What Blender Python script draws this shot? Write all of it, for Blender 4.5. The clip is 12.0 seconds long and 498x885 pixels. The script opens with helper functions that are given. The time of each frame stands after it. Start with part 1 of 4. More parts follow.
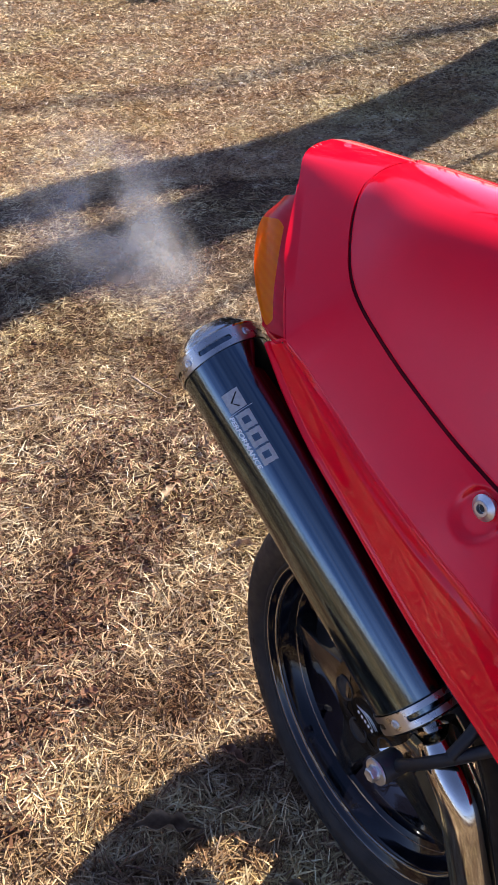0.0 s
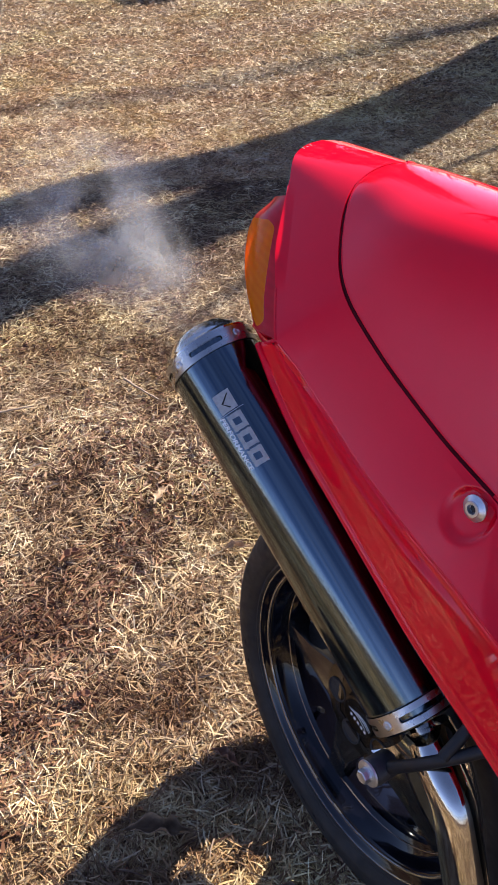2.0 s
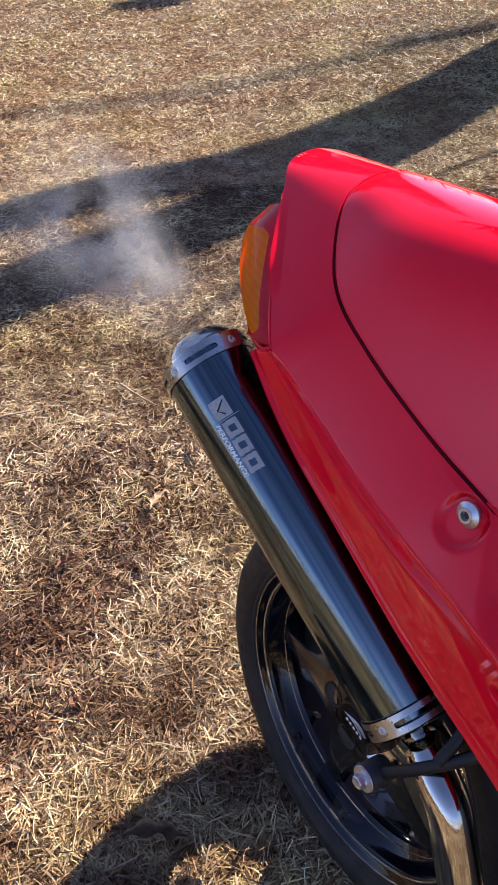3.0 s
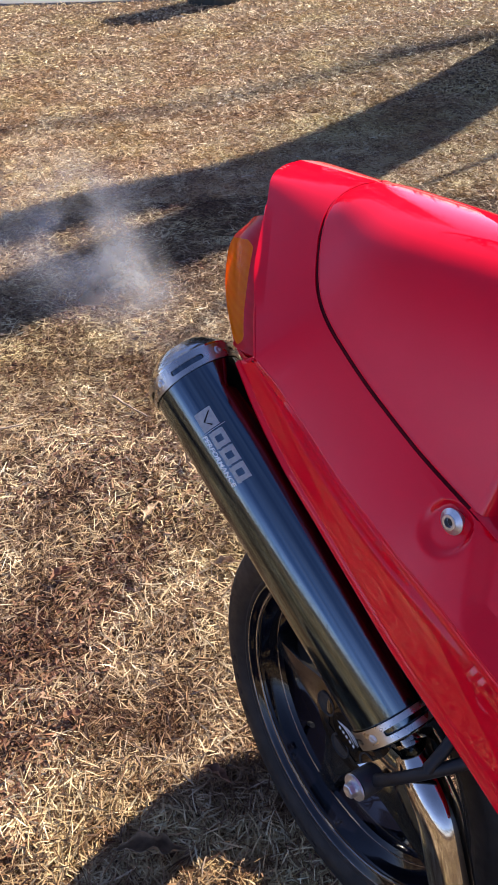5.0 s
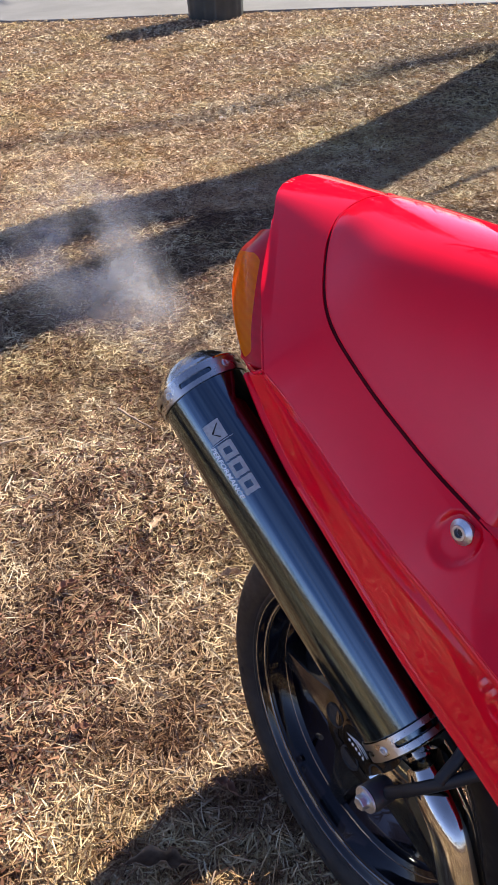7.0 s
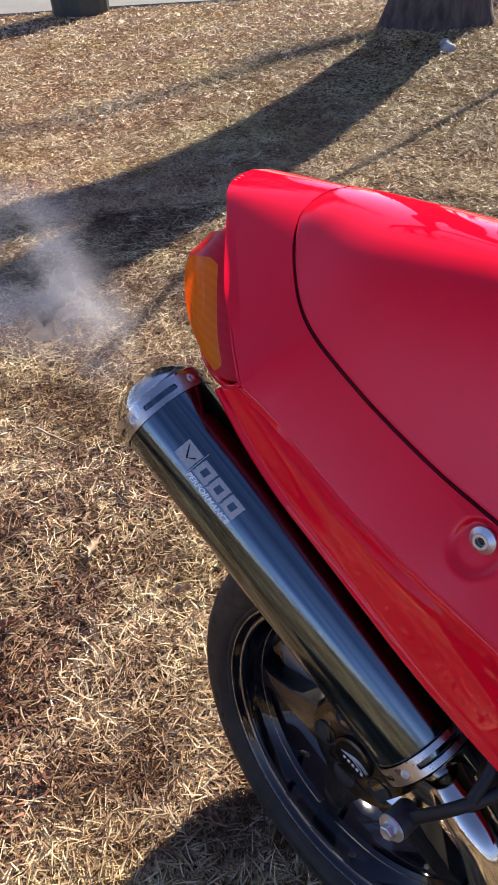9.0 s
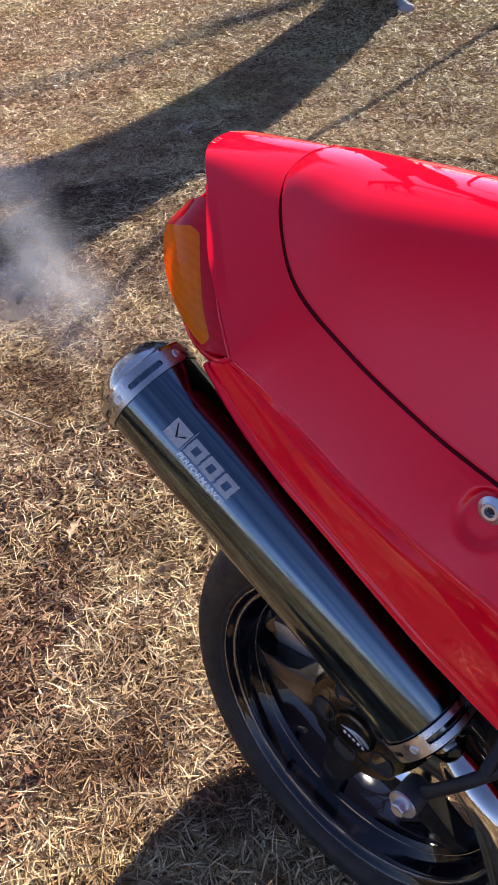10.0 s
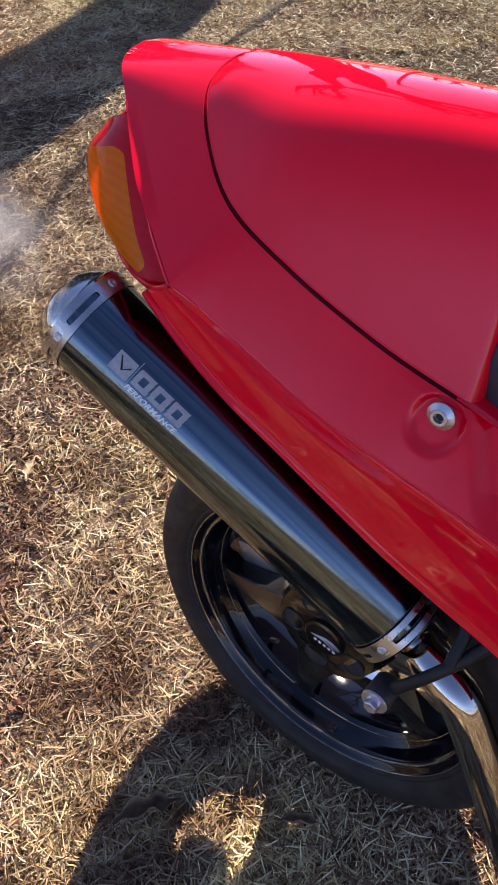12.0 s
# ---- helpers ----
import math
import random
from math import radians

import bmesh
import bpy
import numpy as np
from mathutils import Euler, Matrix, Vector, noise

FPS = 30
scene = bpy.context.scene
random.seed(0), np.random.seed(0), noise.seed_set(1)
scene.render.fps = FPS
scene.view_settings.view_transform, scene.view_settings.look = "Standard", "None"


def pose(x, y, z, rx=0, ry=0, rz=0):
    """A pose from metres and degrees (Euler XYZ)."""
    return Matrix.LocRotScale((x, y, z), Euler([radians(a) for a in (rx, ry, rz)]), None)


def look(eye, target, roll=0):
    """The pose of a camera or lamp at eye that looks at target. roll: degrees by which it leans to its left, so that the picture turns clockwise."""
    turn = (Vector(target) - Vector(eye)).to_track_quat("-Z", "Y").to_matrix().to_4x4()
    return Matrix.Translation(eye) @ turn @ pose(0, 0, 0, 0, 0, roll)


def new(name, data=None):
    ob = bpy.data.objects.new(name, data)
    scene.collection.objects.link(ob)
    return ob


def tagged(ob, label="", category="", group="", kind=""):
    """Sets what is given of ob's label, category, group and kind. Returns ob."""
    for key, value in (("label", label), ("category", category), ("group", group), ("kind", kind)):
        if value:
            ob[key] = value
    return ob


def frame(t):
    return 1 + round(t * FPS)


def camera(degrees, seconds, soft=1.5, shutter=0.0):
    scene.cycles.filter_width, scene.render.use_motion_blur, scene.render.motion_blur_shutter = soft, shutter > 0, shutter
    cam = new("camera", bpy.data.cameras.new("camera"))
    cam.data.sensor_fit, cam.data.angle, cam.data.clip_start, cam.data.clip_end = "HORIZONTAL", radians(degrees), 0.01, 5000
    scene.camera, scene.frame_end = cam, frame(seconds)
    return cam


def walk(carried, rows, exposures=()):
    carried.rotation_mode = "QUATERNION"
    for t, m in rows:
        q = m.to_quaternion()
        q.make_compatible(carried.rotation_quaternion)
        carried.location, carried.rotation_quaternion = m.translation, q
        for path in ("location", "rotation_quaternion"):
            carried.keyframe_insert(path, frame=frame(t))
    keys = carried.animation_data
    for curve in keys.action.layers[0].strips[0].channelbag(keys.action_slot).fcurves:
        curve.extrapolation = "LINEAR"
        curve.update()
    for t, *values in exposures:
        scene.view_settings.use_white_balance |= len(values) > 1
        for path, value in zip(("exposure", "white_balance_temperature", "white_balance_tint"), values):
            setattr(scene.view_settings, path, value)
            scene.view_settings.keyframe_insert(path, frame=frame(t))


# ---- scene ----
cam = camera(35.7, 12.0, 1.0)
PATH = [
    (0, (0.463, -0.408, 1.312), (-0.925, 0.316, 0.067), -3.4),
    (0.5, (0.463, -0.405, 1.312), (-0.924, 0.322, 0.068), -3.3),
    (1, (0.461, -0.405, 1.31), (-0.926, 0.325, 0.067), -3.4),
    (1.5, (0.462, -0.404, 1.309), (-0.922, 0.33, 0.066), -3.3),
    (2, (0.463, -0.405, 1.31), (-0.919, 0.335, 0.068), -3.2),
    (2.5, (0.464, -0.404, 1.31), (-0.918, 0.341, 0.071), -3.2),
    (3, (0.465, -0.404, 1.315), (-0.918, 0.347, 0.08), -3.1),
    (5, (0.474, -0.396, 1.317), (-0.918, 0.371, 0.103), -3.7),
    (5.5, (0.476, -0.399, 1.322), (-0.921, 0.372, 0.117), -3.9),
    (6, (0.476, -0.403, 1.323), (-0.928, 0.37, 0.127), -4.1),
    (6.5, (0.475, -0.403, 1.323), (-0.934, 0.368, 0.132), -4.1),
    (7, (0.473, -0.402, 1.32), (-0.937, 0.368, 0.13), -4.2),
    (7.5, (0.474, -0.404, 1.321), (-0.922, 0.388, 0.127), -4.1),
    (7.7, (0.474, -0.405, 1.323), (-0.911, 0.403, 0.128), -4.1),
    (9.3, (0.35, -0.437, 1.299), (-0.876, 0.564, 0.077), -4.3),
    (9.5, (0.344, -0.438, 1.295), (-0.864, 0.571, 0.06), -4.5),
    (10, (0.334, -0.433, 1.29), (-0.841, 0.567, 0.017), -4.9),
    (10.5, (0.319, -0.422, 1.297), (-0.835, 0.539, -0.024), -5.7),
    (11, (0.321, -0.416, 1.296), (-0.802, 0.518, -0.071), -6.4),
    (11.5, (0.327, -0.418, 1.293), (-0.747, 0.51, -0.116), -7.1),
    (12, (0.332, -0.426, 1.291), (-0.668, 0.544, -0.144), -7.5),
]
walk(cam, [(t, look(eye, target, roll)) for t, eye, target, roll in PATH])

# ---- world, sun, exposure ----
SUN = Vector((-0.40, 1.25, 1.0)).normalized()
world = bpy.data.worlds.new("sky")
scene.world = world
world.use_nodes = True
wn = world.node_tree.nodes
sky = wn.new("ShaderNodeTexSky")
sky.sky_type = "NISHITA"
sky.sun_disc = False
sky.sun_elevation = math.asin(SUN.z)
sky.sun_rotation = math.atan2(SUN.x, SUN.y)
sky.altitude = 200.0
sky.air_density = 0.75
sky.dust_density = 0.0
sky.ozone_density = 2.5
wn["Background"].inputs["Strength"].default_value = 0.120
tint = wn.new("ShaderNodeMix")
tint.data_type, tint.blend_type = "RGBA", "MULTIPLY"
tint.inputs["Factor"].default_value = 1.0
tint.inputs["B"].default_value = (0.94, 0.80, 0.90, 1.0)
world.node_tree.links.new(sky.outputs[0], tint.inputs["A"])
world.node_tree.links.new(tint.outputs["Result"], wn["Background"].inputs["Color"])
sun = new("sun", bpy.data.lights.new("sun", "SUN"))
sun.data.energy = 5.0
sun.data.angle = radians(0.53)
sun.data.color = (1.0, 0.90, 0.76)
sun.matrix_world = look(SUN * 30, (0, 0, 0))
scene.view_settings.exposure = 1.34


# ---- materials ----
def material(name):
    m = bpy.data.materials.new(name)
    m.use_nodes = True
    nt = m.node_tree
    return m, nt, nt.nodes, nt.nodes["Principled BSDF"]


def noise_node(nt, scale, detail=4.0, rough=0.55, coords="Object", stretch=(1, 1, 1)):
    tc = nt.nodes.new("ShaderNodeTexCoord")
    mp = nt.nodes.new("ShaderNodeMapping")
    mp.inputs["Scale"].default_value = stretch
    nt.links.new(tc.outputs[coords], mp.inputs["Vector"])
    n = nt.nodes.new("ShaderNodeTexNoise")
    n.inputs["Scale"].default_value = scale
    n.inputs["Detail"].default_value = detail
    n.inputs["Roughness"].default_value = rough
    nt.links.new(mp.outputs[0], n.inputs["Vector"])
    return n.outputs["Fac"]


def ramp(nt, fac, *stops):
    r = nt.nodes.new("ShaderNodeValToRGB")
    while len(r.color_ramp.elements) < len(stops):
        r.color_ramp.elements.new(0.5)
    for e, (p, c) in zip(r.color_ramp.elements, stops):
        e.position = p
        e.color = (*c, 1.0) if len(c) == 3 else c
    nt.links.new(fac, r.inputs["Fac"])
    return r.outputs["Color"]


def mixed(nt, fac, a, b, mode="MIX"):
    x = nt.nodes.new("ShaderNodeMix")
    x.data_type = "RGBA"
    x.blend_type = mode
    for sock, v in ((x.inputs["Factor"], fac), (x.inputs["A"], a), (x.inputs["B"], b)):
        if hasattr(v, "is_output"):
            nt.links.new(v, sock)
        elif isinstance(v, (int, float)):
            sock.default_value = v
        else:
            sock.default_value = (*v, 1.0)
    return x.outputs["Result"]


def bump(nt, p, height, strength, distance):
    b = nt.nodes.new("ShaderNodeBump")
    b.inputs["Strength"].default_value = strength
    b.inputs["Distance"].default_value = distance
    nt.links.new(height, b.inputs["Height"])
    nt.links.new(b.outputs[0], p.inputs["Normal"])


def surface(name, lo, hi, scale=20.0, rough=(0.4, 0.6), metal=0.0, bump_size=0.0, bump_scale=200.0, coat=0.0, stretch=(1, 1, 1), spec=0.5):
    """A surface whose colour and gloss drift between two values, with fine relief."""
    m, nt, nodes, p = material(name)
    f = noise_node(nt, scale, stretch=stretch)
    nt.links.new(ramp(nt, f, (0.3, lo), (0.7, hi)), p.inputs["Base Color"])
    mr = nodes.new("ShaderNodeMapRange")
    mr.inputs["From Min"].default_value, mr.inputs["From Max"].default_value = 0.3, 0.7
    mr.inputs["To Min"].default_value, mr.inputs["To Max"].default_value = rough
    nt.links.new(noise_node(nt, scale * 3.1, stretch=stretch), mr.inputs["Value"])
    nt.links.new(mr.outputs[0], p.inputs["Roughness"])
    p.inputs["Metallic"].default_value = metal
    p.inputs["Coat Weight"].default_value = coat
    p.inputs["Coat Roughness"].default_value = 0.015
    p.inputs["Specular IOR Level"].default_value = spec
    if bump_size:
        bump(nt, p, noise_node(nt, bump_scale, stretch=stretch), 1.0, bump_size)
    return m


def lawn_tint(nt):
    """Broad drifts of olive and tan over the lawn, darker and more olive beside the tree."""
    olive = ramp(nt, noise_node(nt, 1.3, 4.0, 0.6), (0.46, (1.0, 1.0, 1.0)), (0.64, (0.97, 0.985, 0.82)))
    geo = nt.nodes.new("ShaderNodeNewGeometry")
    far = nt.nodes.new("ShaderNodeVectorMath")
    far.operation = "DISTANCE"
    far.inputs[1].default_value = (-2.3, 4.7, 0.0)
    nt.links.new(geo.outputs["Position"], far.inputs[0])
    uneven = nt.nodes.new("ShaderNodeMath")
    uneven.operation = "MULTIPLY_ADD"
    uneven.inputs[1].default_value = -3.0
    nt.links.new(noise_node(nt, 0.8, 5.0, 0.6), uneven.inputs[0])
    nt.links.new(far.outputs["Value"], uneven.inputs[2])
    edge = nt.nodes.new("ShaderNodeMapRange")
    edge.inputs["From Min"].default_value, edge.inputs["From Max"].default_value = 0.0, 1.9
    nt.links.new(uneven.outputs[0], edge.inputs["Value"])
    near_tree = mixed(nt, edge.outputs[0], (0.62, 0.635, 0.56), (1.0, 1.0, 1.0))
    return mixed(nt, 1.0, olive, near_tree, "MULTIPLY")


def straw_material(name, stops, patch_dark=0.46, fleck_dark=(0.52, 0.42, 0.38)):
    """Dry stalks: each its own tone, with brown and pale patches over the lawn."""
    m, nt, nodes, p = material(name)
    geo = nodes.new("ShaderNodeNewGeometry")
    tone = ramp(nt, geo.outputs["Random Per Island"], *stops)
    patch = ramp(nt, noise_node(nt, 1.9, 5.0, 0.62), (0.40, (patch_dark, patch_dark * 0.82, patch_dark * 0.74)), (0.58, (1.0, 1.0, 1.0)))
    fleck = ramp(nt, noise_node(nt, 7.0, 3.0, 0.6), (0.36, fleck_dark), (0.58, (1.0, 1.0, 1.0)))
    c = mixed(nt, 1.0, mixed(nt, 1.0, tone, patch, "MULTIPLY"), fleck, "MULTIPLY")
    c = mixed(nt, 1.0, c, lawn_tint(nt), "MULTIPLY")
    nt.links.new(c, p.inputs["Base Color"])
    p.inputs["Roughness"].default_value = 0.55
    p.inputs["Specular IOR Level"].default_value = 0.4
    tr = nodes.new("ShaderNodeBsdfTranslucent")
    nt.links.new(c, tr.inputs["Color"])
    mx = nodes.new("ShaderNodeMixShader")
    mx.inputs["Fac"].default_value = 0.12
    nt.links.new(p.outputs[0], mx.inputs[1])
    nt.links.new(tr.outputs[0], mx.inputs[2])
    nt.links.new(mx.outputs[0], nodes["Material Output"].inputs["Surface"])
    return m


RED = surface("red_paint", (0.79, 0.001, 0.016), (0.83, 0.002, 0.023), 6.0, (0.50, 0.56), coat=1.0, spec=0.0)
RED.node_tree.nodes["Principled BSDF"].inputs["Coat IOR"].default_value = 1.46
GROOVE = surface("dark_gap", (0.07, 0.004, 0.008), (0.10, 0.006, 0.012), 30.0, (0.6, 0.7), spec=0.1)
BLACK_PLASTIC = surface("black_plastic", (0.012, 0.012, 0.013), (0.022, 0.022, 0.024), 40.0, (0.45, 0.6), bump_size=0.0001, bump_scale=900.0)
BLACK_GLOSS = surface("gloss_black_enamel", (0.002, 0.002, 0.004), (0.003, 0.003, 0.006), 18.0, (0.04, 0.09), spec=0.4)
SPOKE = surface("worn_gloss_spoke", (0.035, 0.032, 0.030), (0.085, 0.078, 0.070), 26.0, (0.08, 0.18), metal=0.75)
HUB_METAL = surface("dark_hub_metal", (0.012, 0.011, 0.010), (0.075, 0.060, 0.046), 45.0, (0.14, 0.28), metal=0.85)
RIM_EDGE = surface("worn_rim_edge", (0.16, 0.15, 0.135), (0.30, 0.28, 0.25), 40.0, (0.12, 0.25), metal=0.8)
BLACK_SATIN = surface("satin_black_steel", (0.008, 0.008, 0.009), (0.014, 0.014, 0.016), 60.0, (0.40, 0.55), spec=0.3)
RUBBER = surface("tyre_rubber", (0.012, 0.0115, 0.011), (0.028, 0.025, 0.023), 24.0, (0.5, 0.7), bump_size=0.0003, bump_scale=260.0, spec=0.28)
CHROME = surface("polished_steel", (0.44, 0.425, 0.40), (0.55, 0.535, 0.51), 30.0, (0.05, 0.13), metal=1.0, bump_size=0.00012, bump_scale=45.0)
ZINC = surface("zinc_bolt", (0.55, 0.57, 0.60), (0.68, 0.70, 0.72), 300.0, (0.34, 0.48), metal=1.0)
ALLOY = surface("cast_alloy", (0.38, 0.38, 0.39), (0.52, 0.52, 0.52), 220.0, (0.34, 0.5), metal=0.9, bump_size=0.0004, bump_scale=700.0)
BAND = surface("brushed_band", (0.43, 0.415, 0.40), (0.49, 0.475, 0.46), 30.0, (0.24, 0.36), metal=1.0)
BADGE = surface("silver_print", (0.30, 0.31, 0.31), (0.40, 0.41, 0.40), 300.0, (0.5, 0.6))
WHITE_PRINT = surface("white_print", (0.70, 0.70, 0.68), (0.80, 0.80, 0.78), 200.0, (0.4, 0.5))
VINYL = surface("seat_vinyl", (0.020, 0.024, 0.032), (0.030, 0.034, 0.044), 30.0, (0.42, 0.55), bump_size=0.0004, bump_scale=520.0)
SOOT = surface("sooty_steel", (0.01, 0.01, 0.01), (0.03, 0.028, 0.026), 80.0, (0.7, 0.9))
BARK = surface("oak_bark", (0.028, 0.021, 0.017), (0.10, 0.078, 0.062), 16.0, (0.85, 0.95), bump_size=0.03, bump_scale=14.0, stretch=(1, 1, 0.25))
CAN = surface("dark_green_plastic", (0.030, 0.034, 0.030), (0.060, 0.064, 0.056), 5.0, (0.45, 0.6))
CONCRETE = surface("pale_concrete", (0.17, 0.168, 0.16), (0.23, 0.226, 0.216), 1.3, (0.8, 0.9), bump_size=0.002, bump_scale=60.0)
LEAF = surface("dry_leaf", (0.24, 0.15, 0.085), (0.44, 0.31, 0.19), 45.0, (0.6, 0.75), bump_size=0.0006, bump_scale=220.0)
LEAF_BROWN = surface("brown_leaf", (0.13, 0.080, 0.045), (0.26, 0.17, 0.10), 60.0, (0.6, 0.75), bump_size=0.0008, bump_scale=180.0)
LEAF_RED = surface("russet_leaf", (0.17, 0.075, 0.042), (0.28, 0.14, 0.08), 45.0, (0.6, 0.75), bump_size=0.0006, bump_scale=220.0)
TWIG = surface("dead_twig", (0.26, 0.19, 0.13), (0.44, 0.34, 0.25), 60.0, (0.75, 0.9), bump_size=0.001, bump_scale=160.0)
STONE = surface("grey_stone", (0.22, 0.22, 0.22), (0.34, 0.33, 0.32), 15.0, (0.8, 0.9), bump_size=0.004, bump_scale=40.0)


def can_metal():
    """Dark satin metal with fine lengthwise brushing."""
    m, nt, nodes, p = material("dark_satin_metal")
    tc = nodes.new("ShaderNodeTexCoord")
    sep = nodes.new("ShaderNodeMapping")
    sep.inputs["Scale"].default_value = (420.0, 1.5, 1.0)
    nt.links.new(tc.outputs["UV"], sep.inputs["Vector"])
    n = nodes.new("ShaderNodeTexNoise")
    n.inputs["Scale"].default_value = 1.0
    n.inputs["Detail"].default_value = 3.0
    nt.links.new(sep.outputs[0], n.inputs["Vector"])
    wide = nodes.new("ShaderNodeMapping")
    wide.inputs["Scale"].default_value = (46.0, 0.35, 1.0)
    nt.links.new(tc.outputs["UV"], wide.inputs["Vector"])
    streak = nodes.new("ShaderNodeTexNoise")
    streak.inputs["Scale"].default_value = 1.0
    streak.inputs["Detail"].default_value = 4.0
    nt.links.new(wide.outputs[0], streak.inputs["Vector"])
    big = noise_node(nt, 9.0)
    fine = mixed(nt, n.outputs["Fac"], (0.030, 0.088, 0.150), (0.200, 0.205, 0.195))
    nt.links.new(mixed(nt, 1.0, fine, ramp(nt, streak.outputs["Fac"], (0.40, (0.60, 0.66, 0.74)), (0.60, (1.25, 1.20, 1.12))), "MULTIPLY"), p.inputs["Base Color"])
    nt.links.new(ramp(nt, big, (0.3, (0.09, 0.09, 0.09)), (0.7, (0.14, 0.14, 0.14))), p.inputs["Roughness"])
    p.inputs["Metallic"].default_value = 1.0
    bump(nt, p, n.outputs["Fac"], 0.3, 0.00006)
    return m


CAN_METAL = can_metal()


def lens(name, dark, pale, through_it):
    """Moulded plastic that lets part of the light through."""
    m, nt, nodes, p = material(name)
    tc = nodes.new("ShaderNodeTexCoord")
    w = nodes.new("ShaderNodeTexWave")
    w.inputs["Scale"].default_value = 38.0
    w.inputs["Distortion"].default_value = 2.0
    w.bands_direction = "Z"
    nt.links.new(tc.outputs["Object"], w.inputs["Vector"])
    c = mixed(nt, w.outputs["Fac"], dark, pale)
    nt.links.new(c, p.inputs["Base Color"])
    p.inputs["Roughness"].default_value = 0.4
    p.inputs["Specular IOR Level"].default_value = 0.0
    p.inputs["Coat Weight"].default_value = 0.45
    p.inputs["Coat Roughness"].default_value = 0.03
    tr = nodes.new("ShaderNodeBsdfTranslucent")
    nt.links.new(c, tr.inputs["Color"])
    mx = nodes.new("ShaderNodeMixShader")
    mx.inputs["Fac"].default_value = through_it
    nt.links.new(p.outputs[0], mx.inputs[1])
    nt.links.new(tr.outputs[0], mx.inputs[2])
    nt.links.new(mx.outputs[0], nodes["Material Output"].inputs["Surface"])
    return m


RED_LENS = lens("red_lens", (0.60, 0.003, 0.014), (0.64, 0.004, 0.018), 0.2)
AMBER = lens("amber_lens", (0.93, 0.235, 0.002), (0.96, 0.28, 0.003), 0.5)


def lawn_soil():
    m, nt, nodes, p = material("thatch_soil")
    a = ramp(nt, noise_node(nt, 70.0, 10.0, 0.85), (0.38, (0.024, 0.016, 0.012)), (0.54, (0.21, 0.140, 0.088)), (0.72, (0.55, 0.43, 0.28)))
    b = ramp(nt, noise_node(nt, 0.9, 5.0, 0.6), (0.40, (0.66, 0.56, 0.52)), (0.60, (1.0, 1.0, 1.0)))
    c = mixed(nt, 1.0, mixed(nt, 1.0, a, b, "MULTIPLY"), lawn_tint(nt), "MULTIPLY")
    nt.links.new(c, p.inputs["Base Color"])
    p.inputs["Roughness"].default_value = 0.9
    p.inputs["Specular IOR Level"].default_value = 0.15
    bump(nt, p, noise_node(nt, 70.0, 10.0, 0.85), 1.0, 0.03)
    return m


SOIL = lawn_soil()
STRAW = straw_material("dry_straw", ((0.0, (0.16, 0.085, 0.050)), (0.25, (0.40, 0.25, 0.14)), (0.45, (0.68, 0.50, 0.28)), (0.70, (0.84, 0.68, 0.41)), (1.0, (0.93, 0.83, 0.61))))
FAR_STRAW = straw_material("sparse_dry_straw", ((0.0, (0.30, 0.19, 0.11)), (0.2, (0.52, 0.36, 0.20)), (0.45, (0.72, 0.54, 0.31)), (0.80, (0.85, 0.69, 0.42)), (1.0, (0.93, 0.82, 0.60))), 0.76, (0.80, 0.74, 0.70))
LITTER = straw_material("leaf_crumbs", ((0.0, (0.085, 0.040, 0.026)), (0.5, (0.23, 0.115, 0.07)), (0.88, (0.42, 0.25, 0.15)), (1.0, (0.72, 0.58, 0.44))), 0.75)
FLAKE = straw_material("pale_leaf_flakes", ((0.0, (0.50, 0.40, 0.30)), (0.5, (0.72, 0.64, 0.52)), (1.0, (0.86, 0.82, 0.74))), 0.9, (0.85, 0.82, 0.80))


# ---- shape helpers ----
def mesh_of(bm, smooth=True):
    me = bpy.data.meshes.new("mesh")
    bmesh.ops.recalc_face_normals(bm, faces=bm.faces[:])
    bm.to_mesh(me)
    bm.free()
    if smooth:
        me.polygons.foreach_set("use_smooth", [True] * len(me.polygons))
    return me


def part(name, bm, mat, parent=None, label="", smooth=True, sharp=35.0):
    """One mesh object under a thing or a part."""
    me = bm if isinstance(bm, bpy.types.Mesh) else mesh_of(bm, smooth)
    me.materials.append(mat)
    if smooth:
        me.set_sharp_from_angle(angle=radians(sharp))
    ob = new(name, me)
    if parent:
        ob.parent = parent
    return tagged(ob, label)


def spline(points, n):
    """n points evenly along a Catmull-Rom curve through the given ones."""
    p = [np.array(q, float) for q in points]
    p = [2 * p[0] - p[1], *p, 2 * p[-1] - p[-2]]
    out = []
    for a, b, c, d in zip(p, p[1:], p[2:], p[3:]):
        for t in np.linspace(0, 1, 24, endpoint=False):
            out.append(0.5 * (2 * b + (c - a) * t + (2 * a - 5 * b + 4 * c - d) * t * t + (3 * b - a - 3 * c + d) * t ** 3))
    out.append(p[-2])
    out = np.array(out)
    s = np.r_[0, np.cumsum(np.linalg.norm(np.diff(out, axis=0), axis=1))]
    return np.array([np.interp(np.linspace(0, s[-1], n), s, out[:, k]) for k in range(3)]).T


def grid_faces(bm, pts, close_u=False, close_v=False, flip=False):
    """Quads over an array of points [u][v]."""
    vs = [[bm.verts.new(q) for q in row] for row in pts]
    nu, nv = len(vs), len(vs[0])
    for i in range(nu if close_u else nu - 1):
        for j in range(nv if close_v else nv - 1):
            q = [vs[i][j], vs[(i + 1) % nu][j], vs[(i + 1) % nu][(j + 1) % nv], vs[i][(j + 1) % nv]]
            try:
                bm.faces.new(q[::-1] if flip else q)
            except ValueError:
                pass
    return vs


